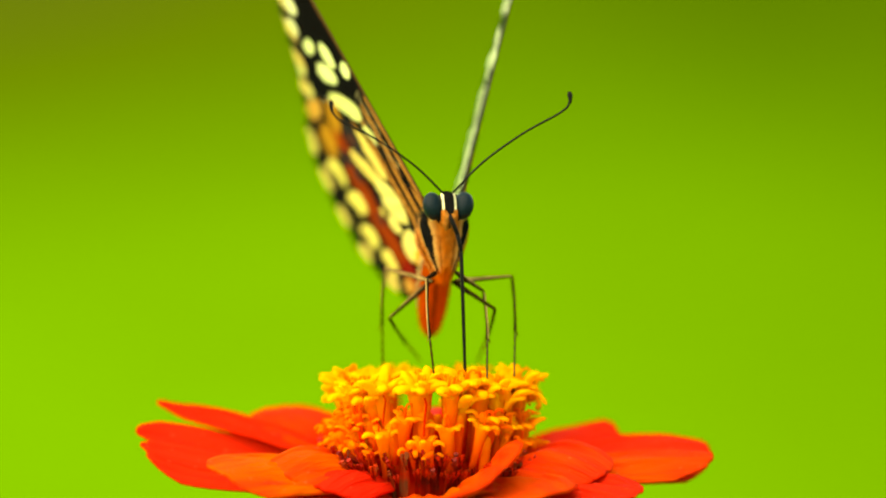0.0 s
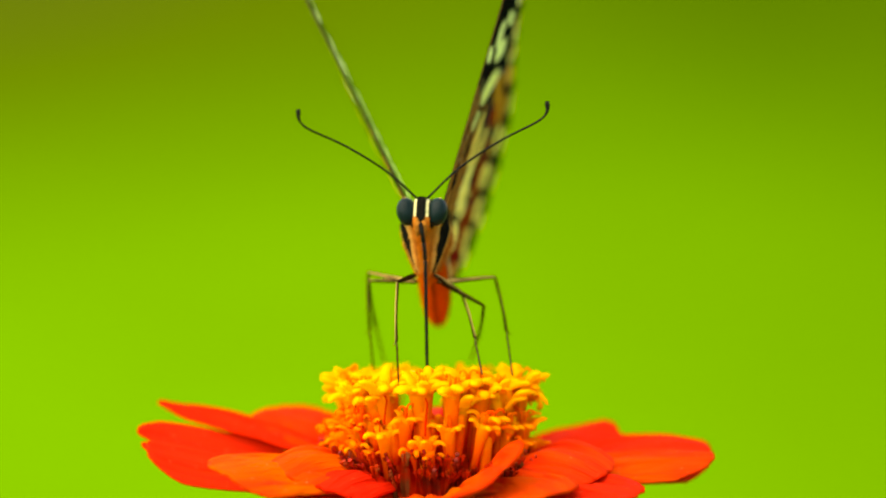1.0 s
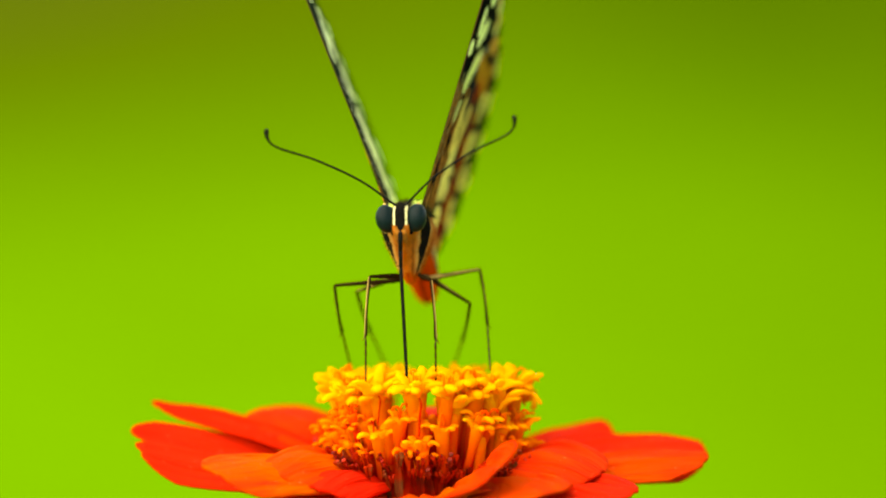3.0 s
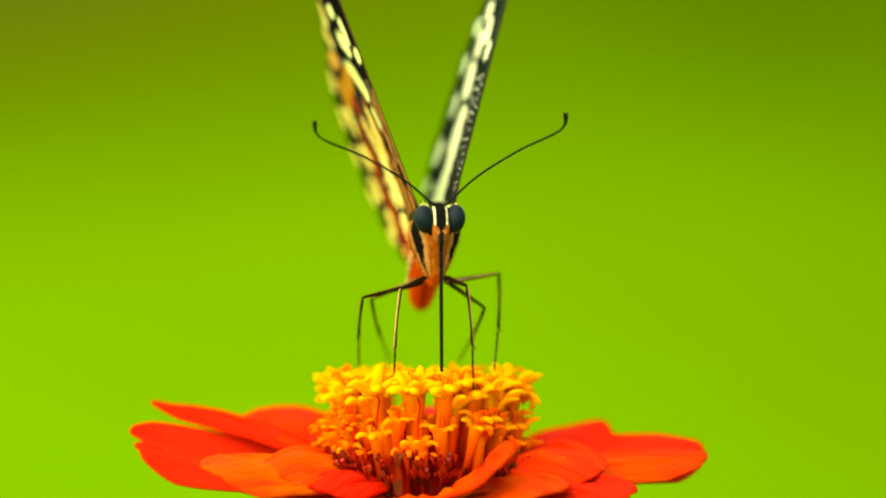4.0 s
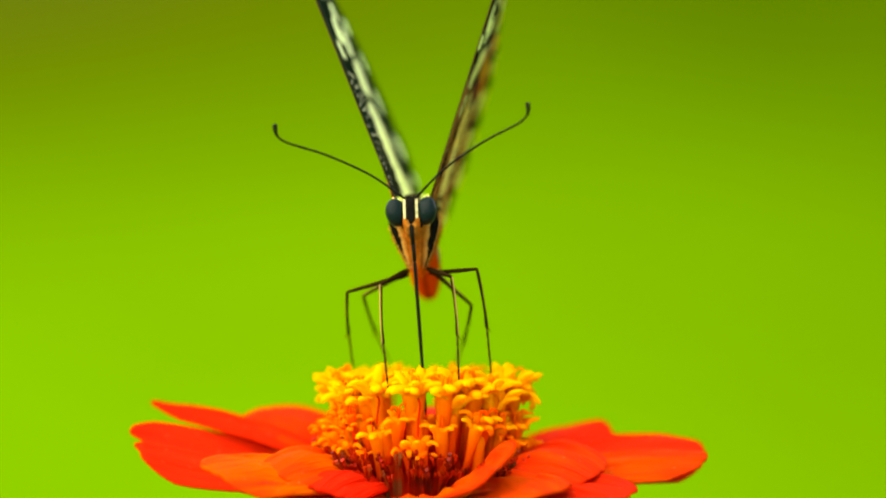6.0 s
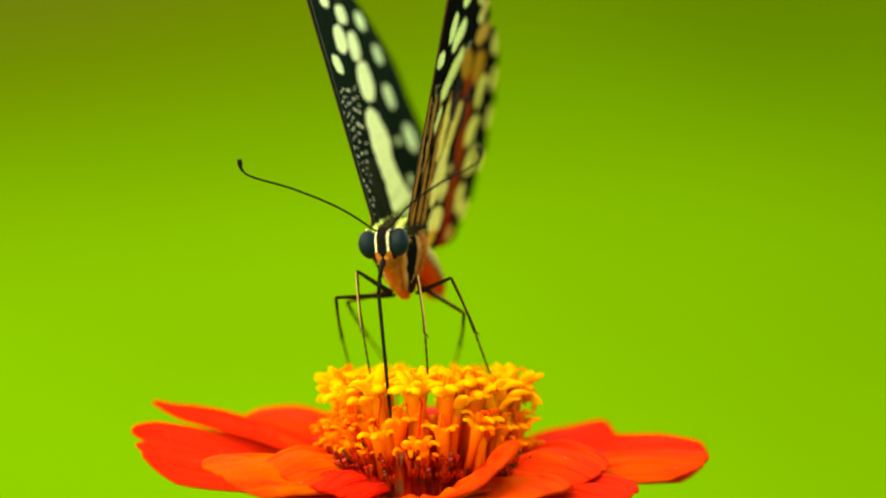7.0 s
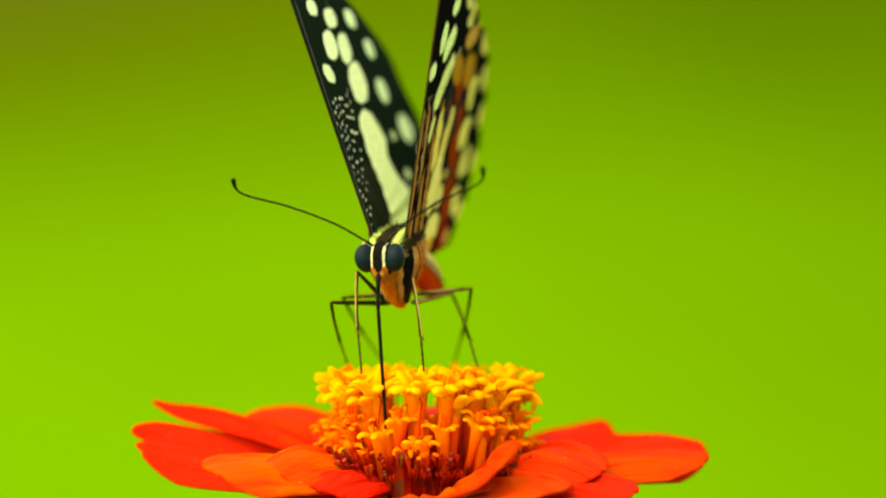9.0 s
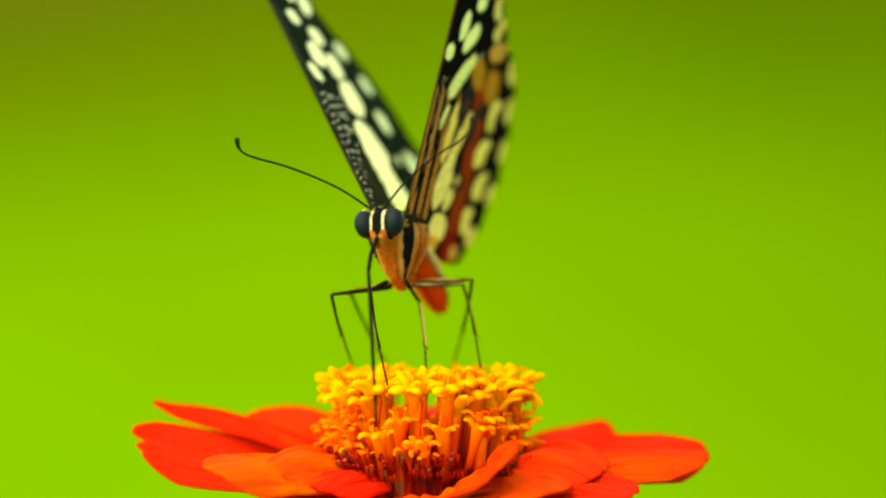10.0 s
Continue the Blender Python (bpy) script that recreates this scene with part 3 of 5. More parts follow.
def lawn_material():
    """Bright mown grass, drier far left; dimming painted in with distance and towards +x."""
    m, nt, b = nodes_of("lawn")
    tc = nt.nodes.new("ShaderNodeTexCoord")
    sep = nt.nodes.new("ShaderNodeSeparateXYZ")
    nt.links.new(tc.outputs["Object"], sep.inputs[0])
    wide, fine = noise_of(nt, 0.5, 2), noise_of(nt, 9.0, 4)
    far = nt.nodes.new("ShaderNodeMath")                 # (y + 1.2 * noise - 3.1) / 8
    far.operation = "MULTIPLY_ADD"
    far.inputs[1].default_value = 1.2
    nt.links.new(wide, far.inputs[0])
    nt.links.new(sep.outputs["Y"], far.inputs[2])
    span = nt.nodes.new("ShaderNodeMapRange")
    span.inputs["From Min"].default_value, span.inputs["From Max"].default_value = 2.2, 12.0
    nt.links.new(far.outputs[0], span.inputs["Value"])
    # bright green to olive: dimming with distance, painted into the colour
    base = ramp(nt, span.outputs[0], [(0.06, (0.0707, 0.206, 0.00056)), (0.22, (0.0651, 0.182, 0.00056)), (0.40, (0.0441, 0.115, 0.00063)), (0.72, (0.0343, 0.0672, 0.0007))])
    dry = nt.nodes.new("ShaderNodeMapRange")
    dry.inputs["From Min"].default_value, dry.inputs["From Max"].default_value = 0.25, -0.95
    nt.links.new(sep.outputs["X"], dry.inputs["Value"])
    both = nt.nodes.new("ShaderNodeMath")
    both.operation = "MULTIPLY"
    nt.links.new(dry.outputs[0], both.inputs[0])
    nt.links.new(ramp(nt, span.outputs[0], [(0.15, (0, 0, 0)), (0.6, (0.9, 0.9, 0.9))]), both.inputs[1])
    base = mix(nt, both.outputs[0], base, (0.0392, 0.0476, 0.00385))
    # darkening towards +x, painted into the grass colour, along a wavering edge
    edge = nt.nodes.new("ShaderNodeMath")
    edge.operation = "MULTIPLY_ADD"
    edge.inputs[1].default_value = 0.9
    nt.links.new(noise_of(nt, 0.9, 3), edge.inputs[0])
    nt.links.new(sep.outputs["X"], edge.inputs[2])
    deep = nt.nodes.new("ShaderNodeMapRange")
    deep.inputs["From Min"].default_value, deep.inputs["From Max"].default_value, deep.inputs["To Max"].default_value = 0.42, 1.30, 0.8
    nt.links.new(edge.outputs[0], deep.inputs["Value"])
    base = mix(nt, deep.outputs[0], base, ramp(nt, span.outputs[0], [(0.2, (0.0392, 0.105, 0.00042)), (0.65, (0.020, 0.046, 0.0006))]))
    clump = noise_of(nt, 2.2, 4)
    base = mix(nt, ramp(nt, clump, [(0.38, (0, 0, 0)), (0.72, (0.35, 0.35, 0.35))]), base, (0.049, 0.105, 0.0007))
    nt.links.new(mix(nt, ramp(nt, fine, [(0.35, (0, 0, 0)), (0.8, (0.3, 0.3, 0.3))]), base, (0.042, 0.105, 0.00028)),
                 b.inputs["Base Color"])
    b.inputs["Roughness"].default_value = 0.9
    b.inputs["Specular IOR Level"].default_value = 0.0
    bump(nt, b, fine, 0.3, 0.02)
    return m


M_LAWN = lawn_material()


# ---- building helpers ----
def part(name, bm, material, parent, label=""):
    """Links a bmesh as one smooth mesh object under a thing."""
    me = bpy.data.meshes.new(name)
    bm.normal_update()
    bm.to_mesh(me)
    bm.free()
    for mat in (material if isinstance(material, (list, tuple)) else [material]):
        me.materials.append(mat)
    me.shade_smooth()
    ob = new(name, me)
    ob.parent = parent
    return tagged(ob, label)


def piece(name, me, parent, m=None):
    ob = new(name, me)
    ob.parent = parent
    if m is not None:
        ob.matrix_basis = m
    return ob


def tube(bm, points, radii, sides=8, mat=0, caps=True):
    """A round tapered tube through points."""
    rings = []
    pts = [Vector(p) for p in points]
    side = None
    for i, p in enumerate(pts):
        d = (pts[min(i + 1, len(pts) - 1)] - pts[max(i - 1, 0)]).normalized()
        if side is None:
            side = d.orthogonal().normalized()
        side = (side - d * side.dot(d)).normalized()
        up = d.cross(side)
        rings.append([bm.verts.new(p + radii[i] * (math.cos(a) * side + math.sin(a) * up))
                      for a in (2 * math.pi * k / sides for k in range(sides))])
    for a, b in zip(rings, rings[1:]):
        for k in range(sides):
            bm.faces.new((a[k], a[(k + 1) % sides], b[(k + 1) % sides], b[k])).material_index = mat
    if caps:
        bm.faces.new(rings[0][::-1]).material_index = mat
        bm.faces.new(rings[-1]).material_index = mat
    return bm


def curve_points(ctrl, n):
    """Catmull-Rom through control points."""
    c = [Vector(p) for p in ctrl]
    c = [2 * c[0] - c[1], *c, 2 * c[-1] - c[-2]]
    out = []
    for i in range(1, len(c) - 2):
        for k in range(n):
            t = k / n
            out.append(0.5 * (2 * c[i] + (c[i + 1] - c[i - 1]) * t + (2 * c[i - 1] - 5 * c[i] + 4 * c[i + 1] - c[i + 2]) * t * t
                              + (3 * c[i] - c[i - 1] - 3 * c[i + 1] + c[i + 2]) * t ** 3))
    return out + [c[-2]]


def paint(me, name, colours):
    at = me.color_attributes.new(name, "FLOAT_COLOR", "POINT")
    buf = np.ones((len(me.vertices), 4), np.float32)
    buf[:, :3] = colours
    at.data.foreach_set("color", buf.ravel())


# ---- ground and what stands far behind ----
def ground():
    bm = bmesh.new()
    n, half = 60, 400.0
    grid = [[None] * (n + 1) for _ in range(n + 1)]
    for i in range(n + 1):
        for j in range(n + 1):
            a, b = 2 * i / n - 1, 2 * j / n - 1
            x, y = half * a * abs(a) ** 1.6, half * b * abs(b) ** 1.6
            z = 0.03 * noise.noise((x * 0.4, y * 0.4, 0.3)) * min(1, (abs(x) + abs(y)) / 2)
            grid[i][j] = bm.verts.new((x, y, z))
    for i in range(n):
        for j in range(n):
            bm.faces.new((grid[i][j], grid[i + 1][j], grid[i + 1][j + 1], grid[i][j + 1]))
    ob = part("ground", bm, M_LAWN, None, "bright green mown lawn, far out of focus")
    return tagged(ob, category="lawn", kind="structure")


# ---- the flower (millimetres round the disc's top centre) ----
def petal(parent, az, length, width, e0, e1, roll=0.0, cup=0.0, bend=0.0, base_r=6.5, base_z=-9.6, twist=0.0, wave=0.0, cleft=0.0, taper=0.0, warm=0.04, skew=0.0):
    """A ray petal: az is its way from the disc (0: to +x, -90: to the viewer); e0 and e1 its climb at base and tip;
    roll turns it about its length; cup lifts both edges; bend turns it sideways."""
    nl, nw = 34, 26
    rnd = random.Random(int(az * 7 + length * 13))
    notch = [rnd.uniform(0.0, 0.018) for _ in range(3)]
    spine, p, step = [], Vector((base_r, 0, base_z)), length / nl
    for i in range(nl + 1):
        s = i / nl
        e, h = radians(e0 + (e1 - e0) * s), radians(bend * s)
        d = Vector((math.cos(e) * math.cos(h), math.cos(e) * math.sin(h), math.sin(e)))
        spine.append((p.copy(), d))
        p += d * step
    turn = Matrix.Rotation(radians(az), 3, "Z")
    top, under, uv = [], [], []
    for i in range(nl + 1):
        for j in range(nw + 1):
            w = 2 * j / nw - 1
            end = 1 - 0.15 * abs(w) ** 3.2 - notch[0] * math.exp(-((w + 0.3) / 0.1) ** 2) * 1.6 - notch[1] * math.exp(-((w - 0.32) / 0.1) ** 2) * 1.6
            end -= skew * w
            end -= cleft * math.exp(-((w + 0.12) / 0.13) ** 2)
            s = i / nl * end
            k = min(nl - 1, int(s * nl))
            f = s * nl - k
            c, d = spine[k][0].lerp(spine[k + 1][0], f), spine[k][1]
            half = width / 2 * (0.34 + 0.66 * math.sin(min(1.0, s / 0.62) * math.pi / 2)) * (1 - 0.22 * max(0, (s - 0.7) / 0.3) ** 2) * (1 - taper * s * s)
            across = Vector((0, 0, 1)).cross(d).normalized()
            up = d.cross(across)
            a = radians((roll + twist * s) * min(1, 0.25 + s * 1.6))
            across, up = math.cos(a) * across + math.sin(a) * up, -math.sin(a) * across + math.cos(a) * up
            ridge = (0.26 * math.cos(w * 7.0) + 0.09 * math.cos(w * 16 + 1) - 0.16 * math.exp(-(w / 0.12) ** 2)) * math.sin(math.pi * min(1, 0.12 + s)) ** 0.7
            lift = cup * w * w * half * (0.3 + s) + ridge + wave * math.sin(5 * s + 2.5 * w) * s
            lift += 0.30 * noise.noise((s * 3, w * 1.5, az)) + 0.06 * noise.noise((s * 9, w * 4, az))
            q = turn @ (c + across * w * half * (1 - 0.15 * abs(cup) * w * w) + up * lift)
            n = turn @ up
            top.append((q + n * 0.12) * MM)
            under.append((q - n * 0.12) * MM)
            uv.append((s, w * 0.5 + 0.5, warm * (0.6 + 0.4 * math.sin(math.pi * min(1, s * 1.2)))))
    rows, n1 = nw + 1, len(top)
    faces, mats = [], []
    for i in range(nl):
        for j in range(nw):
            a = i * rows + j
            faces.append((a, a + 1, a + rows + 1, a + rows)[::-1])
            mats.append(0)
            faces.append((a + n1, a + 1 + n1, a + rows + 1 + n1, a + rows + n1))
            mats.append(1)
    rim = [j for j in range(rows)] + [i * rows + nw for i in range(1, nl + 1)] + [nl * rows + j for j in range(nw - 1, -1, -1)] + [i * rows for i in range(nl - 1, 0, -1)]
    for a, b in zip(rim, rim[1:] + rim[:1]):
        faces.append((a, b, b + n1, a + n1))
        mats.append(0)
    me = bpy.data.meshes.new("petal")
    me.from_pydata(top + under, [], faces)
    me.materials.append(M_PETAL)
    me.materials.append(M_PETAL_BACK)
    me.polygons.foreach_set("material_index", mats)
    me.validate()
    me.shade_smooth()
    paint(me, "petal", np.array(uv + uv))
    return piece("petal", me, parent, Matrix.Translation((0, 0, TOP)))


def floret_mesh(seed, height, spread, curl, fat=0.46, neck=0.5, ripe=1.0, lobes=5):
    """A disc floret: a slim tube that widens to a mouth with five fleshy, velvety lobes, spread and curled back;
    its colour runs from red at the foot to yellow at the lobes."""
    rnd = random.Random(seed)
    bm = bmesh.new()
    tint = bm.verts.layers.float_color.new("tone")

    def shade(verts, value):
        for v in verts:
            v[tint] = (value * ripe, value * ripe, value * ripe, 1)

    lean = (rnd.uniform(-0.5, 0.5), rnd.uniform(-0.5, 0.5))
    prof = [(0.0, 0.36, 0.04), (0.25, 0.46, 0.26), (0.45, 0.55, 0.40), (0.65, 0.70, 0.55), (0.82, 0.84, 0.70), (0.91, 0.90, 0.82)]
    axis = [Vector(((lean[0] * c * (1 - c) + 0.06 * math.sin(5 * c + seed)) * MM, lean[1] * c * (1 - c) * MM, c * height * MM)) for c, _, _ in prof]
    tube(bm, axis, [r * (neck / 0.5) * MM for _, r, _ in prof], 10)
    bm.verts.ensure_lookup_table()
    for n, (_, _, c) in enumerate(prof):
        ring = bm.verts[10 * n:10 * n + 10]
        shade(ring, c)
        for v in ring[::2]:                          # five grooves along the tube
            v.co = axis[n] + (v.co - axis[n]) * 0.84
    for k in range(lobes):
        a = 2 * math.pi * (k + rnd.uniform(-0.2, 0.2)) / lobes
        out, tang = Vector((math.cos(a), math.sin(a), 0)), Vector((-math.sin(a), math.cos(a), 0))
        size, e = spread * rnd.uniform(0.75, 1.2), radians(rnd.uniform(58, 88))
        p, pts, rad = out * 0.78 + Vector((0, 0, height - 0.75)), [], []
        n, bow, sway = 8, curl * rnd.uniform(0.45, 1.3), rnd.uniform(-0.4, 0.4)
        for i in range(n):
            s = i / (n - 1)
            pts.append(p * MM)
            rad.append(fat * (1.15 - 0.45 * s) * (1 if i < n - 1 else 0.6) * rnd.uniform(0.9, 1.1) * MM)
            e -= radians(bow) / (n - 1)
            p = p + (out * math.cos(e) + Vector((0, 0, 1)) * math.sin(e) + tang * sway * s) * size / (n - 1)
        rings = []
        for i, q in enumerate(pts):
            d = (pts[min(i + 1, n - 1)] - pts[max(0, i - 1)]).normalized()
            up = tang.cross(d).normalized()
            flat = [(1.1, 0.1), (0.75, 0.55), (0.0, 0.5), (-0.75, 0.55), (-1.1, 0.1), (-0.6, -0.4), (0.6, -0.4)]
            ring = [bm.verts.new(q + rad[i] * rnd.uniform(0.9, 1.12) * (tang * x + up * y)) for x, y in flat]
            rings.append(ring)
            shade(ring, 0.78 + 0.2 * min(1, i / 4))
        for r0, r1 in zip(rings, rings[1:]):
            for j in range(7):
                bm.faces.new((r0[j], r0[(j + 1) % 7], r1[(j + 1) % 7], r1[j]))
        bm.faces.new(rings[-1])
    # the two curled branches of the style
    if seed % 2 == 0:
        for s in (-1, 1):
            start = len(bm.verts)
            tube(bm, [Vector((s * x, 0.2 * s, height + z)) * MM for x, z in ((0.05, -0.6), (0.12, 0.35), (0.4, 0.75), (0.75, 0.7), (0.85, 0.4))], [0.13 * MM] * 5, 6)
            bm.verts.ensure_lookup_table()
            shade(bm.verts[start:], 0.62)
    bmesh.ops.recalc_face_normals(bm, faces=bm.faces)
    me = bpy.data.meshes.new("floret")
    bm.to_mesh(me)
    bm.free()
    me.materials.append(M_FLORET)
    me.shade_smooth()
    return me


def bud_mesh(seed, height):
    """A closed floret: a club with a rounded, five-grooved head."""
    bm = bmesh.new()
    tint = bm.verts.layers.float_color.new("tone")
    prof = [(0, 0.36, 0.06), (0.3, 0.46, 0.32), (0.7, 0.52, 0.44), (0.86, 0.54, 0.56), (0.95, 0.44, 0.66), (1.0, 0.22, 0.72)]
    tube(bm, [(0.2 * s * s * MM, 0.1 * s * MM * math.sin(seed), s * height * MM) for s, _, _ in prof], [r * MM for _, r, _ in prof], 10)
    bm.verts.ensure_lookup_table()
    for n, (_, _, c) in enumerate(prof):
        for k in range(10):
            v = bm.verts[10 * n + k]
            v[tint] = (c, c, c, 1)
            if k % 2 and n > 2:
                v.co.x *= 0.86
                v.co.y *= 0.86
    me = bpy.data.meshes.new("floret_bud")
    bm.to_mesh(me)
    bm.free()
    me.materials.append(M_FLORET)
    me.shade_smooth()
    return me


def chaff_mesh(seed):
    """A dry, folded scale with a frayed tip."""
    rnd = random.Random(seed)
    bm = bmesh.new()
    rows = []
    for i in range(5):
        s = i / 4
        w = 0.26 * (1 - s ** 3) + 0.08
        rows.append([bm.verts.new(Vector((x * w, 0.25 * abs(x) + 0.35 * s * s + rnd.uniform(-0.06, 0.06), 2.6 * s)) * MM) for x in (-1, 0, 1)])
    for a, b in zip(rows, rows[1:]):
        for j in range(2):
            bm.faces.new((a[j], a[j + 1], b[j + 1], b[j]))
    bmesh.ops.solidify(bm, geom=bm.faces[:], thickness=0.1 * MM)
    for k in range(3):
        x = rnd.uniform(-0.25, 0.25)
        tube(bm, [Vector((x, 0.35, 2.3)) * MM, Vector((x * 1.6, 0.5 + rnd.uniform(0, 0.3), 2.8)) * MM, Vector((x * 2, 0.7, 2.9 + rnd.uniform(-0.2, 0.3))) * MM],
             [0.12 * MM, 0.12 * MM, 0.20 * MM], 5)
    me = bpy.data.meshes.new("chaff")
    bm.to_mesh(me)
    bm.free()
    me.materials.append(M_PALE)
    return me


def flower():
    base = new("zinnia_flower")
    # the green stem and the scaly cup under the petals
    bm = bmesh.new()
    tube(bm, curve_points([(0.012, 0.02, -0.01), (0.010, 0.015, 0.2), (0.004, 0.006, 0.42), (0, 0, TOP - 0.014)], 8),
         [0.0034 - 0.00004 * i for i in range(25)], 12)
    part("stem", bm, M_GREEN, base, "green stem")
    bm = bmesh.new()
    prof = [(-17, 2.4), (-16, 4.2), (-14, 6.0), (-12, 7.0), (-10.4, 7.4)]
    tube(bm, [(0, 0, TOP + z * MM) for z, _ in prof], [r * MM for _, r in prof], 28)
    part("flower_cup", bm, M_GREEN, base, "green cup of overlapping bracts")
    bm = bmesh.new()
    prof = [(-10.6, 7.6), (-9.6, 7.8), (-8.4, 6.6), (-6.0, 5.8), (-4.4, 5.2), (-3.6, 3.2), (-3.4, 0.6)]
    tube(bm, [(0, 0, TOP + z * MM) for z, _ in prof], [r * MM for _, r in prof], 32)
    part("disc_core", bm, M_STIGMA, base, "deep red core of the disc")

    # ray petals, far side first
    for spec in FAR_PETALS + NEAR_PETALS:
        petal(base, **spec)

    # disc florets: an open crown of tall ones, younger and smaller ones lower on the outside
    rnd = random.Random(23)
    tall = [floret_mesh(s, 8.0, 0.98 * sp, 1.05 * cu, 0.5) for s, (sp, cu) in enumerate(((2.1, 80), (1.9, 105), (2.3, 90), (1.8, 120), (2.2, 70), (2.0, 95)))]
    small = [floret_mesh(20 + s, 4.2, 1.1, 210, 0.25, 0.36, 0.66, 4) for s in range(4)]
    hook = [floret_mesh(40 + s, 6.0, 2.5, 165, 0.36) for s in range(2)]
    young = [floret_mesh(60 + s, 6.0, 1.35, 110, 0.36, 0.46, 0.84) for s in range(4)]
    bud = [bud_mesh(s, 5.2) for s in range(3)]
    sorts = {"open": ("floret", tall, 8.0, 0.88, 1.08), "small": ("floret", small, 4.2, 0.75, 1.2), "young": ("floret", young, 6.0, 0.85, 1.1), "hook": ("floret", hook, 6.0, 0.9, 1.0), "bud": ("floret_bud", bud, 5.2, 0.8, 1.05)}

    def stand(kind, r, deg, z_top, lean):
        name, shapes, height, s0, s1 = sorts[kind]
        scale, a = rnd.uniform(s0, s1), radians(deg)
        tip = Vector((r * math.cos(a), r * math.sin(a), z_top))
        for gap in (-2.8, 0.5):                     # gaps in the crown that one can look through
            d = tip.x - gap
            if z_top > -2.6 and abs(d) < (2.2 if r < 6.4 else 1.25):
                if r < 6.4:
                    return
                tip.x, tip.z = gap + math.copysign(1.25, d), max(z_top, -0.25)
        way = a + rnd.uniform(-0.35, 0.35)
        ax = Vector((math.sin(lean) * math.cos(way), math.sin(lean) * math.sin(way), math.cos(lean)))
        q = ax.to_track_quat("Z", "Y") @ Euler((0, 0, rnd.uniform(0, 6.28))).to_quaternion()
        piece(name, rnd.choice(shapes), base, LEAN @ Matrix.LocRotScale((tip - ax * height * scale) * MM, q, (scale, scale, scale)))

    for count, r, d0, d1, z0, z1, lean, kind in CROWN + SKIRT:
        for k in range(count):
            stand(kind, r + rnd.uniform(-0.45, 0.45), d0 + (d1 - d0) * (k + 0.5 + rnd.uniform(-0.4, 0.4)) / count, rnd.uniform(z0, z1), radians(lean + rnd.uniform(-9, 9)))
    chaff = [chaff_mesh(s) for s in range(4)]
    for k in range(190):
        a, r = rnd.uniform(0, 2 * math.pi), rnd.uniform(7.9, 9.1)
        z = -11.5 + rnd.uniform(-0.6, 0.7) + (9.4 - r) * 0.8
        q = Euler((0, 0, a - math.pi / 2)).to_quaternion() @ Euler((-radians(rnd.uniform(5, 30)), 0, rnd.uniform(-0.4, 0.4))).to_quaternion()
        s = rnd.uniform(0.75, 1.25)
        piece("chaff", chaff[k % 4], base, LEAN @ Matrix.LocRotScale(Vector((r * math.cos(a), r * math.sin(a), z)) * MM, q, (s, s, s * 1.2)))
    # thin red styles between the tubes
    bm = bmesh.new()
    tube(bm, curve_points([Vector(p) * MM for p in ((0, 0, 0), (0.05, 0.1, 1.5), (0, 0.25, 3.0), (0.2, 0.6, 3.6))], 4), [0.11 * MM] * 13, 6)
    style = bpy.data.meshes.new("style")
    bm.to_mesh(style)
    bm.free()
    style.materials.append(M_STIGMA)
    for k in range(12):
        a, r = rnd.uniform(0, 2 * math.pi), rnd.uniform(8.0, 8.7)
        q = Euler((rnd.uniform(-0.2, 0.2), rnd.uniform(-0.2, 0.2), a - math.pi / 2)).to_quaternion()
        s = rnd.uniform(0.6, 1.0)
        piece("style", style, base, LEAN @ Matrix.LocRotScale(Vector((r * math.cos(a), r * math.sin(a), rnd.uniform(-7.6, -3.6))) * MM, q, (s, s, s)))
    return tagged(base, "red-orange zinnia flower with a tall yellow disc, on a green stem", "flower")


# count, radius, first and last degree round the disc, lowest and highest top, outward lean, kind
CROWN = [
    (21, 8.2, 155, 385, -1.3, 0.1, 13, "open"),
    (7, 8.2, 30, 82, -1.5, -0.15, 11, "open"),
    (4, 7.8, 104, 150, -1.4, -0.35, 10, "open"),
    (13, 6.8, 170, 370, -0.9, 0.2, 9, "open"),
    (5, 5.6, 40, 140, -1.8, -0.95, 5, "open"),
    (6, 4.0, 0, 360, -2.0, -1.15, 3, "open"),
    (3, 8.7, -22, 10, -1.4, -0.45, 34, "hook"),
    (2, 6.8, 172, 196, -1.0, -0.3, 18, "hook"),
    (5, 7.4, 180, 360, -1.9, -1.0, 7, "open"),
]
SKIRT = [
    (11, 9.2, 178, 226, -6.0, -2.4, 26, "small"),
    (3, 9.0, 226, 285, -6.4, -5.0, 16, "small"),
    (6, 9.1, 305, 362, -5.8, -2.8, 18, "small"),
    (5, 8.9, 20, 160, -4.5, -2.4, 18, "small"),
    (4, 8.5, 185, 355, -5.4, -3.8, 11, "bud"),
    (5, 8.7, 232, 306, -6.0, -2.9, 12, "young"),
    (6, 7.6, 185, 355, -3.4, -2.0, 8, "bud"),
    (4, 8.4, 185, 232, -4.2, -2.6, 14, "young"),
    (5, 8.6, 300, 372, -4.6, -2.6, 14, "young"),
    (9, 7.4, 180, 360, -3.9, -2.6, 9, "bud"),
    (10, 8.2, 0, 180, -3.6, -2.2, 8, "bud"),
    (12, 2.6, 0, 360, -3.6, -2.8, 2, "bud"),
]
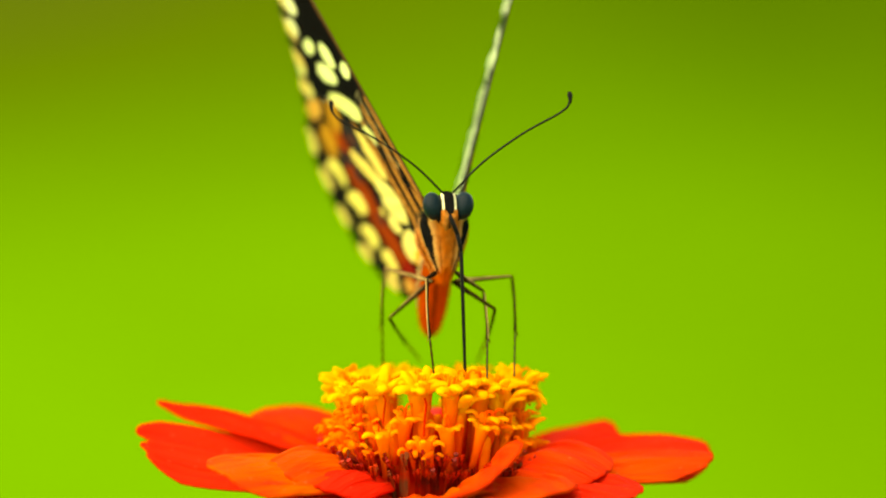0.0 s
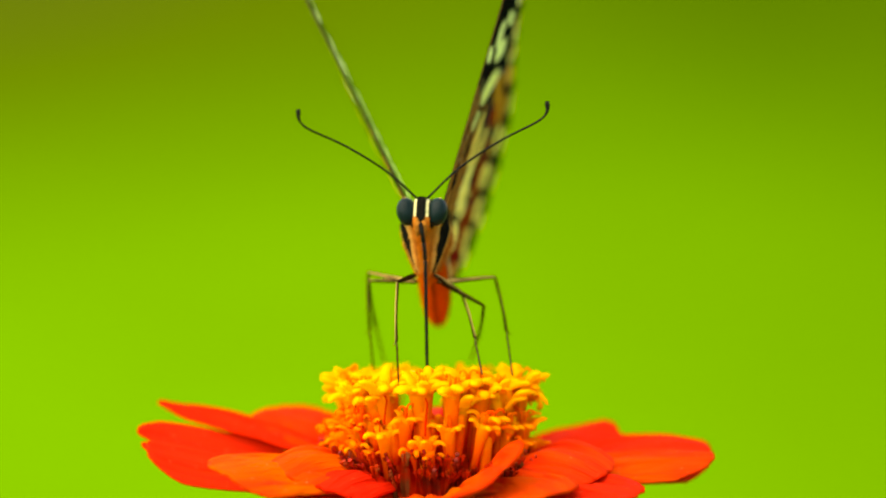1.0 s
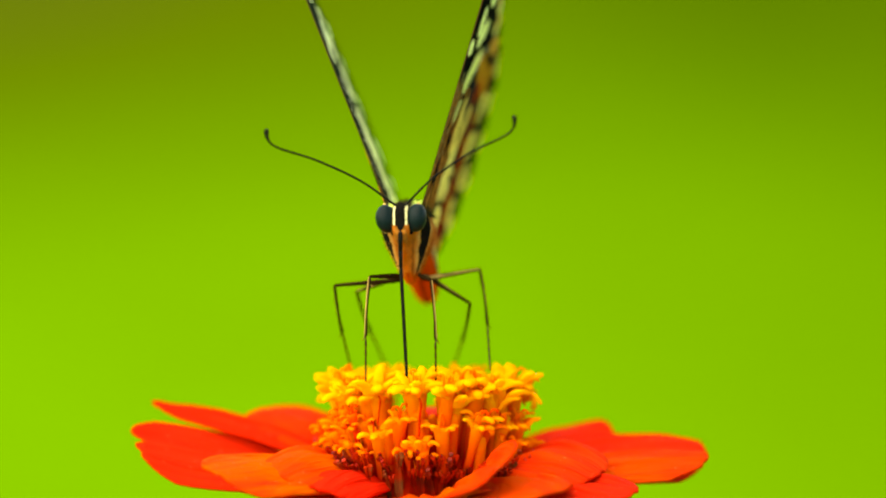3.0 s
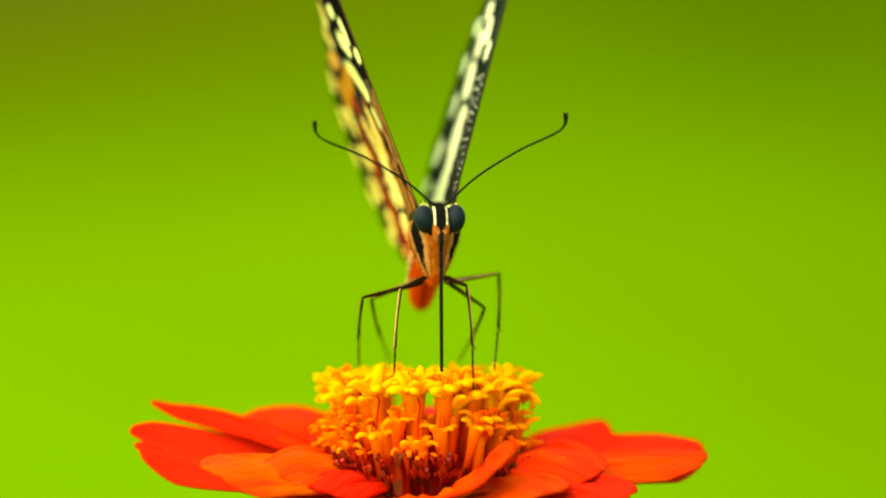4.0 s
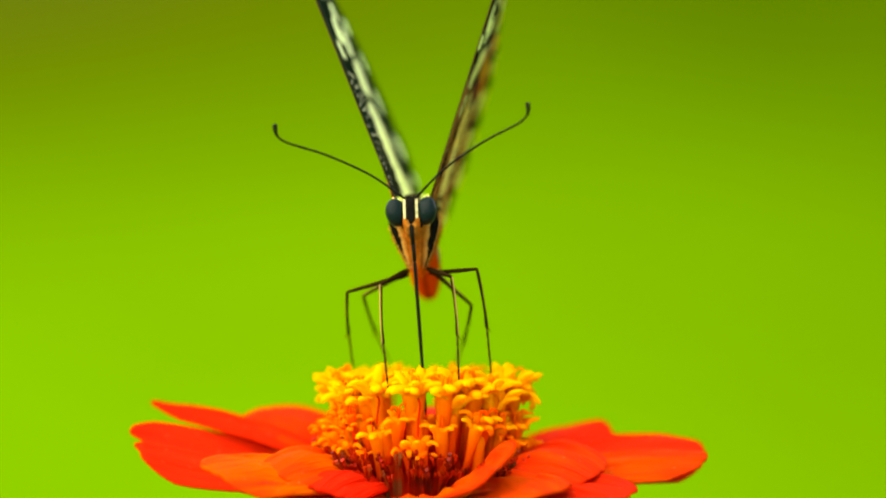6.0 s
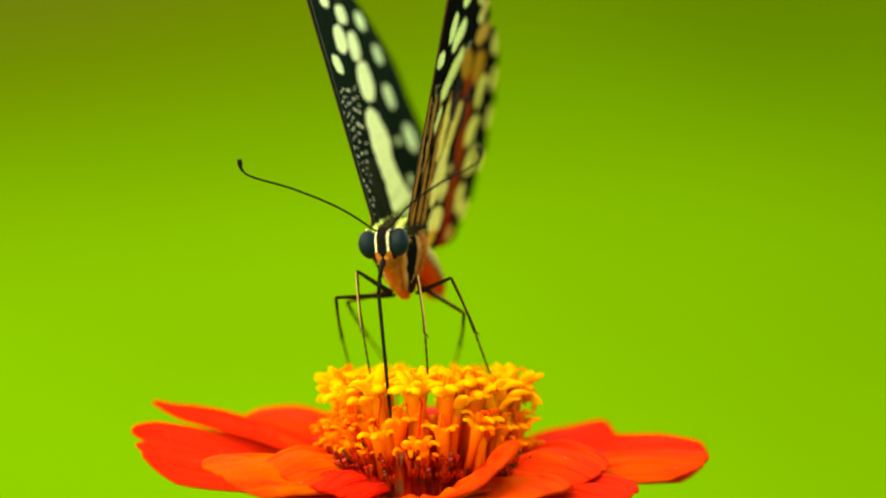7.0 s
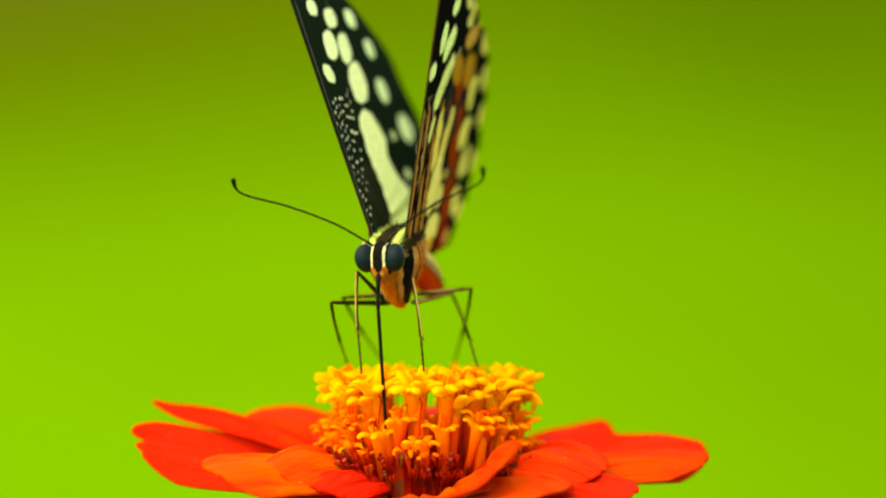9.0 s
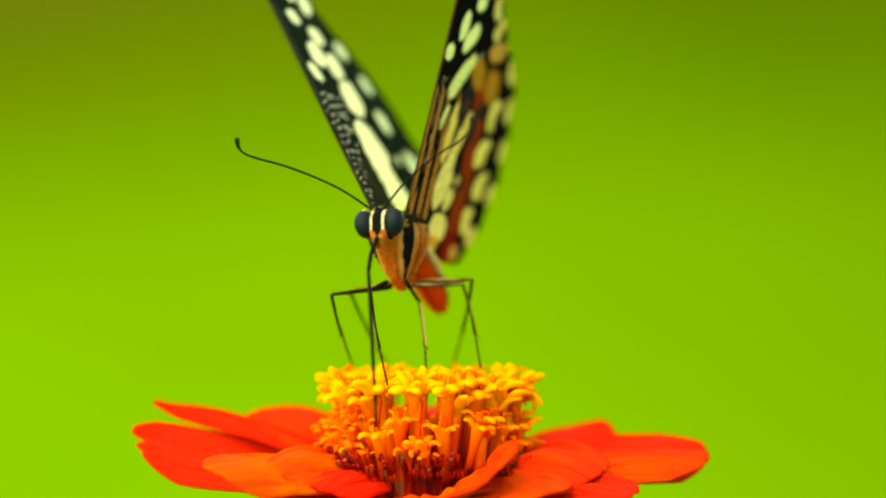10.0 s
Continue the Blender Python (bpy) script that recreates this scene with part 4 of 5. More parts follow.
# the disc leans a little towards the viewer's far side
LEAN = Matrix.Translation((0, 0, TOP)) @ Matrix.Rotation(radians(-8.0), 4, "X")
FAR_PETALS = [
    dict(az=25, length=12.8, width=10.4, e0=25, e1=6, roll=8, cup=-0.3, base_z=-9.8),
    dict(az=78, length=17, width=10.0, e0=-2, e1=-22, cup=-0.1),
    dict(az=103, length=17, width=10.0, e0=-4, e1=-24, cup=-0.1),
    dict(az=152, length=12.6, width=10.0, e0=40, e1=2, roll=-4, cup=-0.12, warm=0.2, skew=-0.06),
    dict(az=170, length=20.2, width=5.2, e0=22, e1=10, base_z=-9.1, roll=-10, cup=-0.1, taper=0.6),
    dict(az=183, length=20.6, width=8.4, e0=6, e1=16, roll=-14, twist=-16, cup=-0.10, cleft=0.06, skew=0.075, wave=0.2),
    dict(az=6, length=19.5, width=9.0, e0=17, e1=-6, roll=18, cup=-0.24),
    dict(az=-9, length=19.4, width=7.4, e0=15, e1=1, roll=12, cup=-0.22, warm=0.4, skew=-0.02, taper=0.1),
]
NEAR_PETALS = [
    dict(az=217, length=17.5, width=10, e0=27, e1=-2, roll=-10, cup=-0.2, warm=0.75),
    dict(az=222, length=12.5, width=8.0, e0=50, e1=-24, roll=-16, cup=-0.26, base_r=6.4, base_z=-9.4, warm=0.5),
    dict(az=236, length=11, width=7.0, e0=50, e1=-26, roll=-12, cup=-0.25, base_z=-9.9, warm=0.0),
    dict(az=264, length=12, width=9, e0=24, e1=-16, cup=-0.15, base_z=-10.2, warm=0.45),
    dict(az=229, length=14, width=10, e0=14, e1=-10, base_z=-10.8, warm=0.3),
    dict(az=281, length=10.5, width=7.5, e0=30, e1=0, roll=14, cup=-0.1, base_z=-10.3, warm=0.7),
    dict(az=286, length=13.2, width=9.6, e0=28, e1=8, roll=32, cup=0.12, base_z=-9.6, warm=0.35),
    dict(az=300, length=14, width=9.5, e0=30, e1=-10, roll=8, cup=-0.2, warm=0.5),
    dict(az=320, length=16.5, width=9, e0=17, e1=-6, roll=12, cup=-0.2),
    dict(az=327, length=12.5, width=9.5, e0=46, e1=-32, roll=10, cup=-0.2, base_z=-8.8, warm=0.25),
]


# ---- the butterfly (millimetres; nose to -y, up +z) ----
BLACK, CREAM, ORANGE = (0.00576, 0.00576, 0.00432), (0.562, 0.418, 0.122), (0.36, 0.0648, 0.00216)
PANEL, RED_BOUNCE, WHITISH = (0.385, 0.140, 0.020), (0.446, 0.054, 0.00072), (0.619, 0.605, 0.288)


def lofted(parent, name, rings, colour, material, label="", sides=36, pinch=0.0, steps=8):
    """A body segment through rings (y, z, half width, half height), coloured by colour(x, y, z)."""
    verts, faces = [], []
    cols = []
    m = len(rings)
    fine = []
    for i in range(m - 1):
        for k in range(steps):
            t = k / steps
            t = t * t * (3 - 2 * t) * 0.5 + t * 0.5
            fine.append([a + (b - a) * t for a, b in zip(rings[i], rings[i + 1])])
    fine.append(list(rings[-1]))
    for y, z, rx, rz in fine:
        for k in range(sides):
            a = 2 * math.pi * k / sides
            sx, sz = math.cos(a), math.sin(a)
            p = Vector((rx * math.copysign(abs(sx) ** (0.75 if pinch else 1), sx) * (1 - pinch * max(0, 0.25 - sz) / 1.25), y, z + rz * sz))
            p *= 1 + 0.02 * noise.noise(p * 2.2)
            verts.append(p * MM)
            cols.append(colour(p.x, p.y, p.z))
    n = len(fine)
    for i in range(n - 1):
        for k in range(sides):
            a, b = i * sides + k, i * sides + (k + 1) % sides
            faces.append((a, b, b + sides, a + sides)[::-1])
    faces.append(tuple(range(sides)))
    faces.append(tuple((n - 1) * sides + k for k in range(sides))[::-1])
    me = bpy.data.meshes.new(name)
    me.from_pydata(verts, [], faces)
    me.materials.append(material)
    me.shade_smooth()
    paint(me, "pattern", np.array(cols))
    ob = piece(name, me, parent)
    return tagged(ob, label)


def blend(a, b, t):
    t = min(1.0, max(0.0, t))
    return tuple(x + (y - x) * t for x, y in zip(a, b))


def thorax_colour(x, y, z):
    # stripes meet at the leg base like meridians; round is 0 in front, 90 at the side
    wob = noise.noise((x * 1.3, y * 1.3, z * 1.3))
    round_ = math.degrees(math.atan2(abs(x) / 2.3, -(y + 0.6) / 4.2)) + 3.5 * wob
    c = blend(PANEL, ORANGE, 0.62 + 0.3 * wob - 0.012 * round_)
    c = blend(c, CREAM, 0.35 * math.exp(-((round_ - 33) / 7) ** 2))
    if round_ > 50:                                  # the flank: buff turning orange, pale towards wing root; sunlit paleness painted in above
        c = blend(PANEL, ORANGE, 0.15 + (round_ - 62) / 60 - 0.05 * z + 0.25 * wob)
        c = blend(c, CREAM, 0.55 * math.exp(-((round_ - 59) / 4) ** 2) + 0.6 * math.exp(-((round_ - 118) / 6) ** 2) + 0.07 * min(3.0, max(0.0, z + 2.0)))
    c = blend(c, (0.09, 0.03, 0.008), 0.7 * math.exp(-((round_ - 19) / 3.0) ** 2) * min(1.0, max(0.0, (-0.9 - z) / 1.2)))
    taper = min(1.0, 0.62 + 0.14 * (z + 4.8))
    for mid, half in ((48, 12), (80, 2.6), (97, 1.8), (126, 3.0)):
        c = blend(c, BLACK, (half * taper - abs(round_ - mid)) / 1.5 + 0.5)
    c = blend(c, (0.46, 0.075, 0.003), (-z - 3.9) / 0.6)
    if z > 1.1 - 0.1 * abs(x):
        c = blend((0.34, 0.40, 0.12), (0.014, 0.011, 0.006), (abs(abs(x) - 0.95) - 0.10 + 0.14 * wob) / 0.2)
    return c


def head_colour(x, y, z):
    if z < 0.05 - 0.15 * abs(x) and 0.40 < abs(x) < 0.75 or z < -0.85:
        return blend(PANEL, ORANGE, 0.4 + 0.4 * noise.noise((x * 3, y * 3, z * 3))) if abs(x) > 0.28 else (0.03, 0.02, 0.012)
    w = abs(x)
    return WHITISH if 0.45 < w < 0.64 else BLACK


def abdomen_colour(x, y, z):
    s = (y - 3) / 9.0
    mid = -0.9 - 5.0 * s
    h = z - mid + 0.12 * noise.noise((x * 2, y * 2, z * 2))
    if h > 1.25:
        return BLACK
    # cream above; the flower's red bounce is painted into the underside
    c = blend(CREAM, RED_BOUNCE, (-0.25 - h) / 0.5 + 0.12 * s)
    c = blend(c, (0.03, 0.02, 0.012), 1.3 - abs(h + 0.12) / 0.16)
    c = blend(c, (0.05, 0.02, 0.010), 1.2 - abs(h + 0.55) / 0.16)
    if h < -0.6:
        c = blend(c, (0.09, 0.015, 0.004), 1.2 - abs(x) / 0.2)
    return c


CHORD = 0.7      # the tables and spots below are drawn on a wing stretched rearward by 1 / CHORD


def reach(table, deg):
    t = sorted(table)
    return np.interp(deg, [a for a, _ in t], [r for _, r in t])


FORE = [(3, 28.0), (6, 36.0), (11, 36.6), (18, 34.6), (25, 33.0), (30, 32.4), (37, 30.6), (45, 29.0), (52, 28.6), (60, 28.8), (70, 30.0), (80, 32.0), (87, 33.0), (91, 31.0)]
HIND = [(-16.5, 7.0), (-15, 13.0), (-12, 20.0), (-8.7, 26.4), (-4.3, 30.0), (1.4, 33.2), (6, 35.3), (12, 36.2), (19, 36.2), (26, 34.8), (32, 31.8), (36, 30.0), (42, 25.0), (48, 19.3), (52, 13.0)]
# spots of the wings: rearward, outward, half length, half width, turn
ABOVE = [(4.4, 14.9, 2.0, 0.9, -14), (8.5, 17.1, 2.6, 1.45, 2), (13.7, 16.2, 2.6, 1.5, 3), (14.4, 12.8, 3.6, 2.0, 5), (12.0, 19.3, 2.4, 1.0, -5),
         (6.3, 20.9, 2.0, 0.8, -5), (4.0, 27.0, 1.4, 1.0, 40), (9.5, 24.0, 2.0, 1.2, 10), (13.5, 22.8, 2.0, 1.1, 10)]
PALER = [(20.0, 18.4, 1.97, 1.0, -9), (23.8, 15.0, 2.05, 1.0, -9), (23.5, 10.9, 2.38, 1.3, -8), (28.2, 6.6, 2.87, 1.5, -8), (33.4, 3.0, 2.79, 1.3, -10), (22.6, 2.8, 1.31, 0.6, -8), (21.6, 6.7, 0.98, 0.5, -9)]
CELLS = [(11.9, 3.3, 3.7, 2.3, 28), (15.6, 1.8, 1.7, 1.0, 20), (14.0, -0.9, 3.7, 1.35, -3)]
GOLD = [(9.7, 7.8, 3.1, 1.6, 74), (14.3, 7.5, 3.9, 1.3, 40), (15.8, 13.8, 3.0, 1.4, -10), (22.8, 13.0, 2.9, 1.6, -3), (13.4, -2.5, 1.9, 0.8, 5)]
SMOKE = [(13.2, 10.6, 2.6, 2.3, 8), (18.7, 8.9, 1.9, 1.3, -70), (15.6, 4.5, 1.3, 0.8, -45), (19.7, 3.5, 1.1, 0.8, -16), (20.6, 10.6, 1.6, 1.1, -3)]
MOONS = [(26.6, 10.5, 2.9, 1.75, 15), (25.4, 6.75, 3.5, 1.5, 12), (28.0, 3.7, 3.5, 1.5, 10), (25.6, 0.2, 2.6, 1.6, 5), (23.2, -3.0, 1.7, 0.7, 2), (21.8, 16.3, 3.1, 0.9, 5)]
BITES = [(29.0, 10.0, 1.8, 1.3, 6), (28.5, 6.5, 1.7, 1.0, 5), (30.6, 3.8, 1.7, 0.9, 4), (28.2, 0.0, 1.5, 1.0, -2)]
RIM = [(29.8, 15.0, 2.3, 1.2, -16), (32.5, 11.4, 1.8, 1.4, -15), (34.0, 7.5, 2.0, 1.3, -4), (33.1, 3.2, 1.9, 1.2, 1), (29.0, -1.2, 2.2, 1.2, 0)]
UNDER = [(2.4, 14.8, 2.0, 1.0, 4), (6.1, 17.5, 2.3, 1.6, 21), (10.1, 16.7, 3.7, 1.3, 22), (11.2, 20.0, 2.4, 0.9, 6), (10.2, 13.1, 5.2, 1.4, 24), (6.8, 9.0, 1.6, 0.9, 44),
         (18.5, 20.0, 2.1, 1.0, -13), (20.6, 17.8, 1.9, 0.7, -6), (26.0, 18.4, 1.6, 0.8, -9), (24.2, 21.1, 1.6, 0.8, -9)]


def ellipses(u, v, spots, grow=1.0):
    """How far inside the nearest spot a point lies (above 0: inside)."""
    best = np.full(u.shape, -9.0)
    for su, sv, a, b, turn in spots:
        t = radians(turn)
        du, dv = u - su, v - sv
        x, y = du * math.cos(t) + dv * math.sin(t), -du * math.sin(t) + dv * math.cos(t)
        best = np.maximum(best, 1 - ((np.abs(x) / (a * grow)) ** 2.3 + (np.abs(y) / (b * grow)) ** 2.3))
    return best


def fuzz(u, v, seed, freq):
    """Smooth wavering, from a few sines."""
    r = np.random.RandomState(seed)
    out = 0
    for k in range(6):
        a, p = r.uniform(0, 6.28), r.uniform(0, 6.28)
        f = freq * r.uniform(0.6, 1.8)
        out = out + np.sin(f * (u * math.cos(a) + v * math.sin(a)) + p)
    return out / 6


def put(col, mask, colour, soft=0.0):
    k = np.clip(mask / soft, 0, 1)[..., None] if soft else (mask > 0)[..., None].astype(float)
    col[:] = col * (1 - k) + np.array(colour) * k


def wing_colours(kind, face, u, v, deg, rn):
    """The pattern of a swallowtail's wing: pale bands and spots on black above; yellow cells, a rust band and pale crescents below."""
    col = np.zeros(u.shape + (3,)) + np.array((0.007, 0.016, 0.008) if face == "upper" else BLACK)
    w, w2 = fuzz(u, v, 3, 1.5), fuzz(u, v, 8, 4.0)
    edge = 0.16 * w + 0.10 * w2
    vein = np.abs((deg + 2 * w) / 9.5 - np.round((deg + 2 * w) / 9.5)) * rn      # thin dark veins, from the root outward
    if face == "upper":
        pale = (0.82, 0.99, 0.50)
        put(col, 0.012 - vein, BLACK, 0.012)
        if kind == "fore":
            dash = np.sin(6.4 * v + 1.6 * u + 3.5 * fuzz(u, v, 5, 1.3)) * np.sin(1.7 * u - 2.2 * v + 4 * fuzz(u, v, 9, 0.8))
            zone = (u > 1.2) & (u < 2.2 + 0.62 * v) & (v > 1.0) & (v < 12.8) & (u < 9.5)
            put(col, np.where(zone, dash - 0.62 + 0.3 * w2, -1), (0.70, 0.76, 0.50), 0.25)
            put(col, np.where(np.abs(u - 0.75) < 0.22, 1.0, -1), (0.06, 0.065, 0.045))
        put(col, np.where((u > 2) & (u < 9) & (v < 6), 0.35 + 0.3 * w, -1), (0.035, 0.04, 0.018), 1.0)
        # the pale band from the root, with a notched edge
        lo = np.interp(v, [-3, 0.8, 3.5, 5.5, 7.5, 9.0, 10.1, 10.5], [9.5, 9.6, 9.9, 9.0, 8.6, 9.0, 10.4, 12.5]) + 0.5 * w
        hi = np.interp(v, [-3, -1.2, 1.0, 3.0, 5.5, 6.8, 8.0, 9.6, 10.2, 10.5], [19, 20, 22.2, 18.9, 16.6, 18.2, 17.4, 16.0, 14.6, 12.6]) + 0.8 * w
        put(col, np.minimum(u - lo, hi - u), pale, 0.5)
        put(col, ellipses(u, v, ABOVE, 0.97) + 0.7 * edge, pale, 0.15)
        put(col, ellipses(u, v, PALER, 0.95) + edge, (0.68, 0.92, 0.44), 0.2)
        if kind == "hind":
            put(col, ellipses(u, v, MOONS[:4], 0.8) + edge, pale, 0.3)
        return col
    # below: brown streaks at the root
    line = u + 0.05 * v + 0.25 * w
    root = (u < 8.2 + 0.2 * v) & (v < 11.5)
    put(col, np.where(root, np.sin(line * 2.0 - 0.6) + 0.30 - 0.07 * np.maximum(0, v - 3), -1), (0.42, 0.18, 0.03), 0.6)
    if kind == "fore":
        put(col, np.where((u > 1.0) & (u < 6.5) & (v > 4.5) & (v < 12.5), np.sin(2.2 * v + 3 * w2) * np.sin(5 * u + 2 * w) - 0.5, -1), (0.40, 0.34, 0.14), 0.4)
        put(col, np.where(u < 0.55, 1.0, -1), (0.10, 0.045, 0.015))
        put(col, ellipses(u, v, UNDER[:4], 0.84) + edge, (0.82, 0.93, 0.34), 0.2)
        put(col, ellipses(u, v, UNDER[4:6], 0.95) + edge, (0.80, 0.87, 0.25), 0.25)
        put(col, ellipses(u, v, UNDER[6:], 0.85) + edge, (0.73, 0.73, 0.20), 0.3)
        put(col, ellipses(u, v, ABOVE[6:], 0.9) + edge, (0.84, 0.86, 0.40), 0.3)
        teeth = np.cos(np.radians(deg) * 44)
        put(col, np.where(rn > 0.92, teeth + 0.1, -1), (0.72, 0.54, 0.12), 0.4)
        return col
    put(col, ellipses(u, v, GOLD[:2], 1.02) + edge, (0.82, 0.64, 0.13), 0.25)
    put(col, ellipses(u, v, CELLS, 1.0) + 0.7 * edge, (0.85, 0.76, 0.19), 0.2)
    put(col, ellipses(u, v, GOLD[4:], 1.15) + edge, (0.80, 0.42, 0.04), 0.3)
    mid = np.interp(v, [-4.5, -2.6, 0.6, 3.9, 8.7, 11.9, 14], [20.2, 20.4, 20.6, 20.8, 20.4, 19.0, 17.5])
    put(col, np.where(v < 13.2, 2.9 - np.abs(u - mid) + 0.5 * w, -1), (0.27, 0.036, 0.006), 0.7)
    put(col, ellipses(u, v, GOLD[2:4], 1.2) + edge, (0.46, 0.21, 0.018), 0.6)
    put(col, ellipses(u, v, [(20.4, -2.6, 3.2, 1.8, 8)], 1.0) + edge, (0.22, 0.012, 0.006), 0.5)
    put(col, ellipses(u, v, SMOKE, 1.0) + edge, (0.022, 0.022, 0.018), 0.4)
    put(col, ellipses(u, v, [(13.9, 10.6, 1.5, 0.8, 20)]) + edge, (0.10, 0.035, 0.02), 0.8)
    put(col, ellipses(u, v, [(17.6, 3.7, 1.1, 0.55, 2)]) + edge, (0.62, 0.50, 0.10), 0.4)
    put(col, np.minimum(ellipses(u, v, MOONS[:4], 0.90), -ellipses(u, v, BITES, 1.0)) + edge, (0.85, 0.75, 0.14), 0.25)
    put(col, ellipses(u, v, MOONS[4:], 1.2) + edge, (0.62, 0.32, 0.05), 0.5)
    put(col, ellipses(u, v, RIM, 0.95) + edge, (0.76, 0.60, 0.13), 0.35)
    put(col, np.where(u > 9, 0.009 - vein, -1), BLACK, 0.012)
    return col


def wing(parent, kind, side, label):
    """A wing: two faces with the veins as low ridges and a scalloped margin; rearward y, outward z, its root at the origin."""
    table = FORE if kind == "fore" else HIND
    d0, d1 = table[0][0], table[-1][0]
    nd, nr = (150, 190) if kind == "fore" else (170, 160)
    deg, f = np.meshgrid(np.linspace(d0, d1, nd), np.linspace(0.004, 1, nr), indexing="ij")
    full = reach(table, deg)
    cell = (deg + 12) / 7.6
    scal = 0.55 if kind == "hind" else 0.2
    full = full - scal * (0.5 + 0.5 * np.cos(cell * 2 * np.pi)) * (f > 0)
    r = full * f
    u, v = r * np.cos(np.radians(deg)), r * np.sin(np.radians(deg))
    camber = 0.0004 * (u - 9) ** 2 - 0.03 * np.cos(cell * 2 * np.pi) * np.minimum(1, r / 8)
    if kind == "hind":
        camber = camber + 0.22
    x = side * camber
    half = 0.05
    verts = []
    for off in (half, -half):                                 # under face first, on the outer side
        verts.append(np.stack([x + side * off, CHORD * u, v], -1).reshape(-1, 3))
    verts = np.concatenate(verts) * MM
    n1 = nd * nr
    idx = np.arange(n1).reshape(nd, nr)
    a, b, c, d = idx[:-1, :-1].ravel(), idx[1:, :-1].ravel(), idx[1:, 1:].ravel(), idx[:-1, 1:].ravel()
    one = np.stack([a, b, c, d], 1)
    two = one[:, ::-1] + n1
    rim = np.concatenate([idx[0, :], idx[1:, -1], idx[-1, -2::-1], idx[-2:0:-1, 0]])
    nxt = np.roll(rim, -1)
    edge = np.stack([rim, nxt, nxt + n1, rim + n1], 1)
    faces = np.concatenate([one, two, edge])
    me = bpy.data.meshes.new(kind + "wing")
    me.from_pydata(verts.tolist(), [], faces.tolist())
    cols = np.concatenate([wing_colours(kind, "under", u, v, deg, f).reshape(-1, 3), wing_colours(kind, "upper", u, v, deg, f).reshape(-1, 3)])
    paint(me, "pattern", cols)
    me.materials.append(M_WING)
    bm = bmesh.new()
    bm.from_mesh(me)
    bmesh.ops.recalc_face_normals(bm, faces=bm.faces)
    bm.to_mesh(me)
    bm.free()
    me.shade_smooth()
    return tagged(piece(kind + "wing", me, parent), label)


def fur(parent, me, count, length, seed, above=-99.0, tint=(1.0, 1.0, 1.0), label="short fine hair"):
    """Hairs that stand on a body segment, over a height in millimetres, and take its colours."""
    rnd = random.Random(seed)
    roots = [v for v in me.vertices if v.co.z > above * MM and v.co.y > -5.0 * MM]
    at = me.color_attributes["pattern"].data
    verts, faces, cols = [], [], []
    for k in range(count):
        v = rnd.choice(roots)
        n = v.normal
        lie = (n * 0.55 + Vector((rnd.uniform(-0.3, 0.3), 0.6, -0.35 + rnd.uniform(-0.3, 0.3)))).normalized()
        s = n.orthogonal().normalized()
        t = n.cross(s)
        i, r, h = len(verts), 0.035 * MM, length * rnd.uniform(0.5, 1.1) * MM
        root = v.co - n * 0.02 * MM
        verts += [root + s * r, root - 0.5 * s * r + 0.87 * t * r, root - 0.5 * s * r - 0.87 * t * r, root + lie * h]
        faces += [(i, i + 1, i + 3), (i + 1, i + 2, i + 3), (i + 2, i, i + 3)]
        c = at[v.index].color
        f = rnd.uniform(0.85, 1.25)
        cols += [(c[0] * f * tint[0], c[1] * f * tint[1], c[2] * f * tint[2])] * 4
    hair = bpy.data.meshes.new("fur")
    hair.from_pydata(verts, [], faces)
    hair.materials.append(M_HAIR)
    paint(hair, "pattern", np.array(cols))
    return tagged(piece("fur", hair, parent), label, kind="stuff")


def leg_paint(ob, low, high):
    """Dark horn, its outer side striped with pale scales and a highlight painted in."""
    cols = []
    for v in ob.data.vertices:
        p = v.co / MM
        side = v.normal.x * 0.8 + 0.35 * noise.noise((p.x * 2, p.y * 2, p.z * 1.7))
        cols.append(blend((0.016, 0.009, 0.003), (0.42, 0.28, 0.085), (side - high + 0.35) / 0.35 + low))
    paint(ob.data, "pattern", np.array(cols))
    return ob


FEELER = 13.7
LEGS = {  # hip, thigh, shin with foot, the foot's place fore and aft
    "frontl": ((0.9, -2.0, -4.3), 4, 9.5, -7),
    "frontr": ((0.9, -2.0, -4.3), 4, 9.5, -7),
    "middlel": ((1.0, -0.4, -4.65), 6, 9.5, 2),
    "middler": ((1.0, -0.4, -4.65), 6, 10, -4),
    "hindl": ((1.0, 1.3, -4.2), 5, 10, 8),
    "hindr": ((1.0, 1.3, -4.2), 5, 12, 8),
}


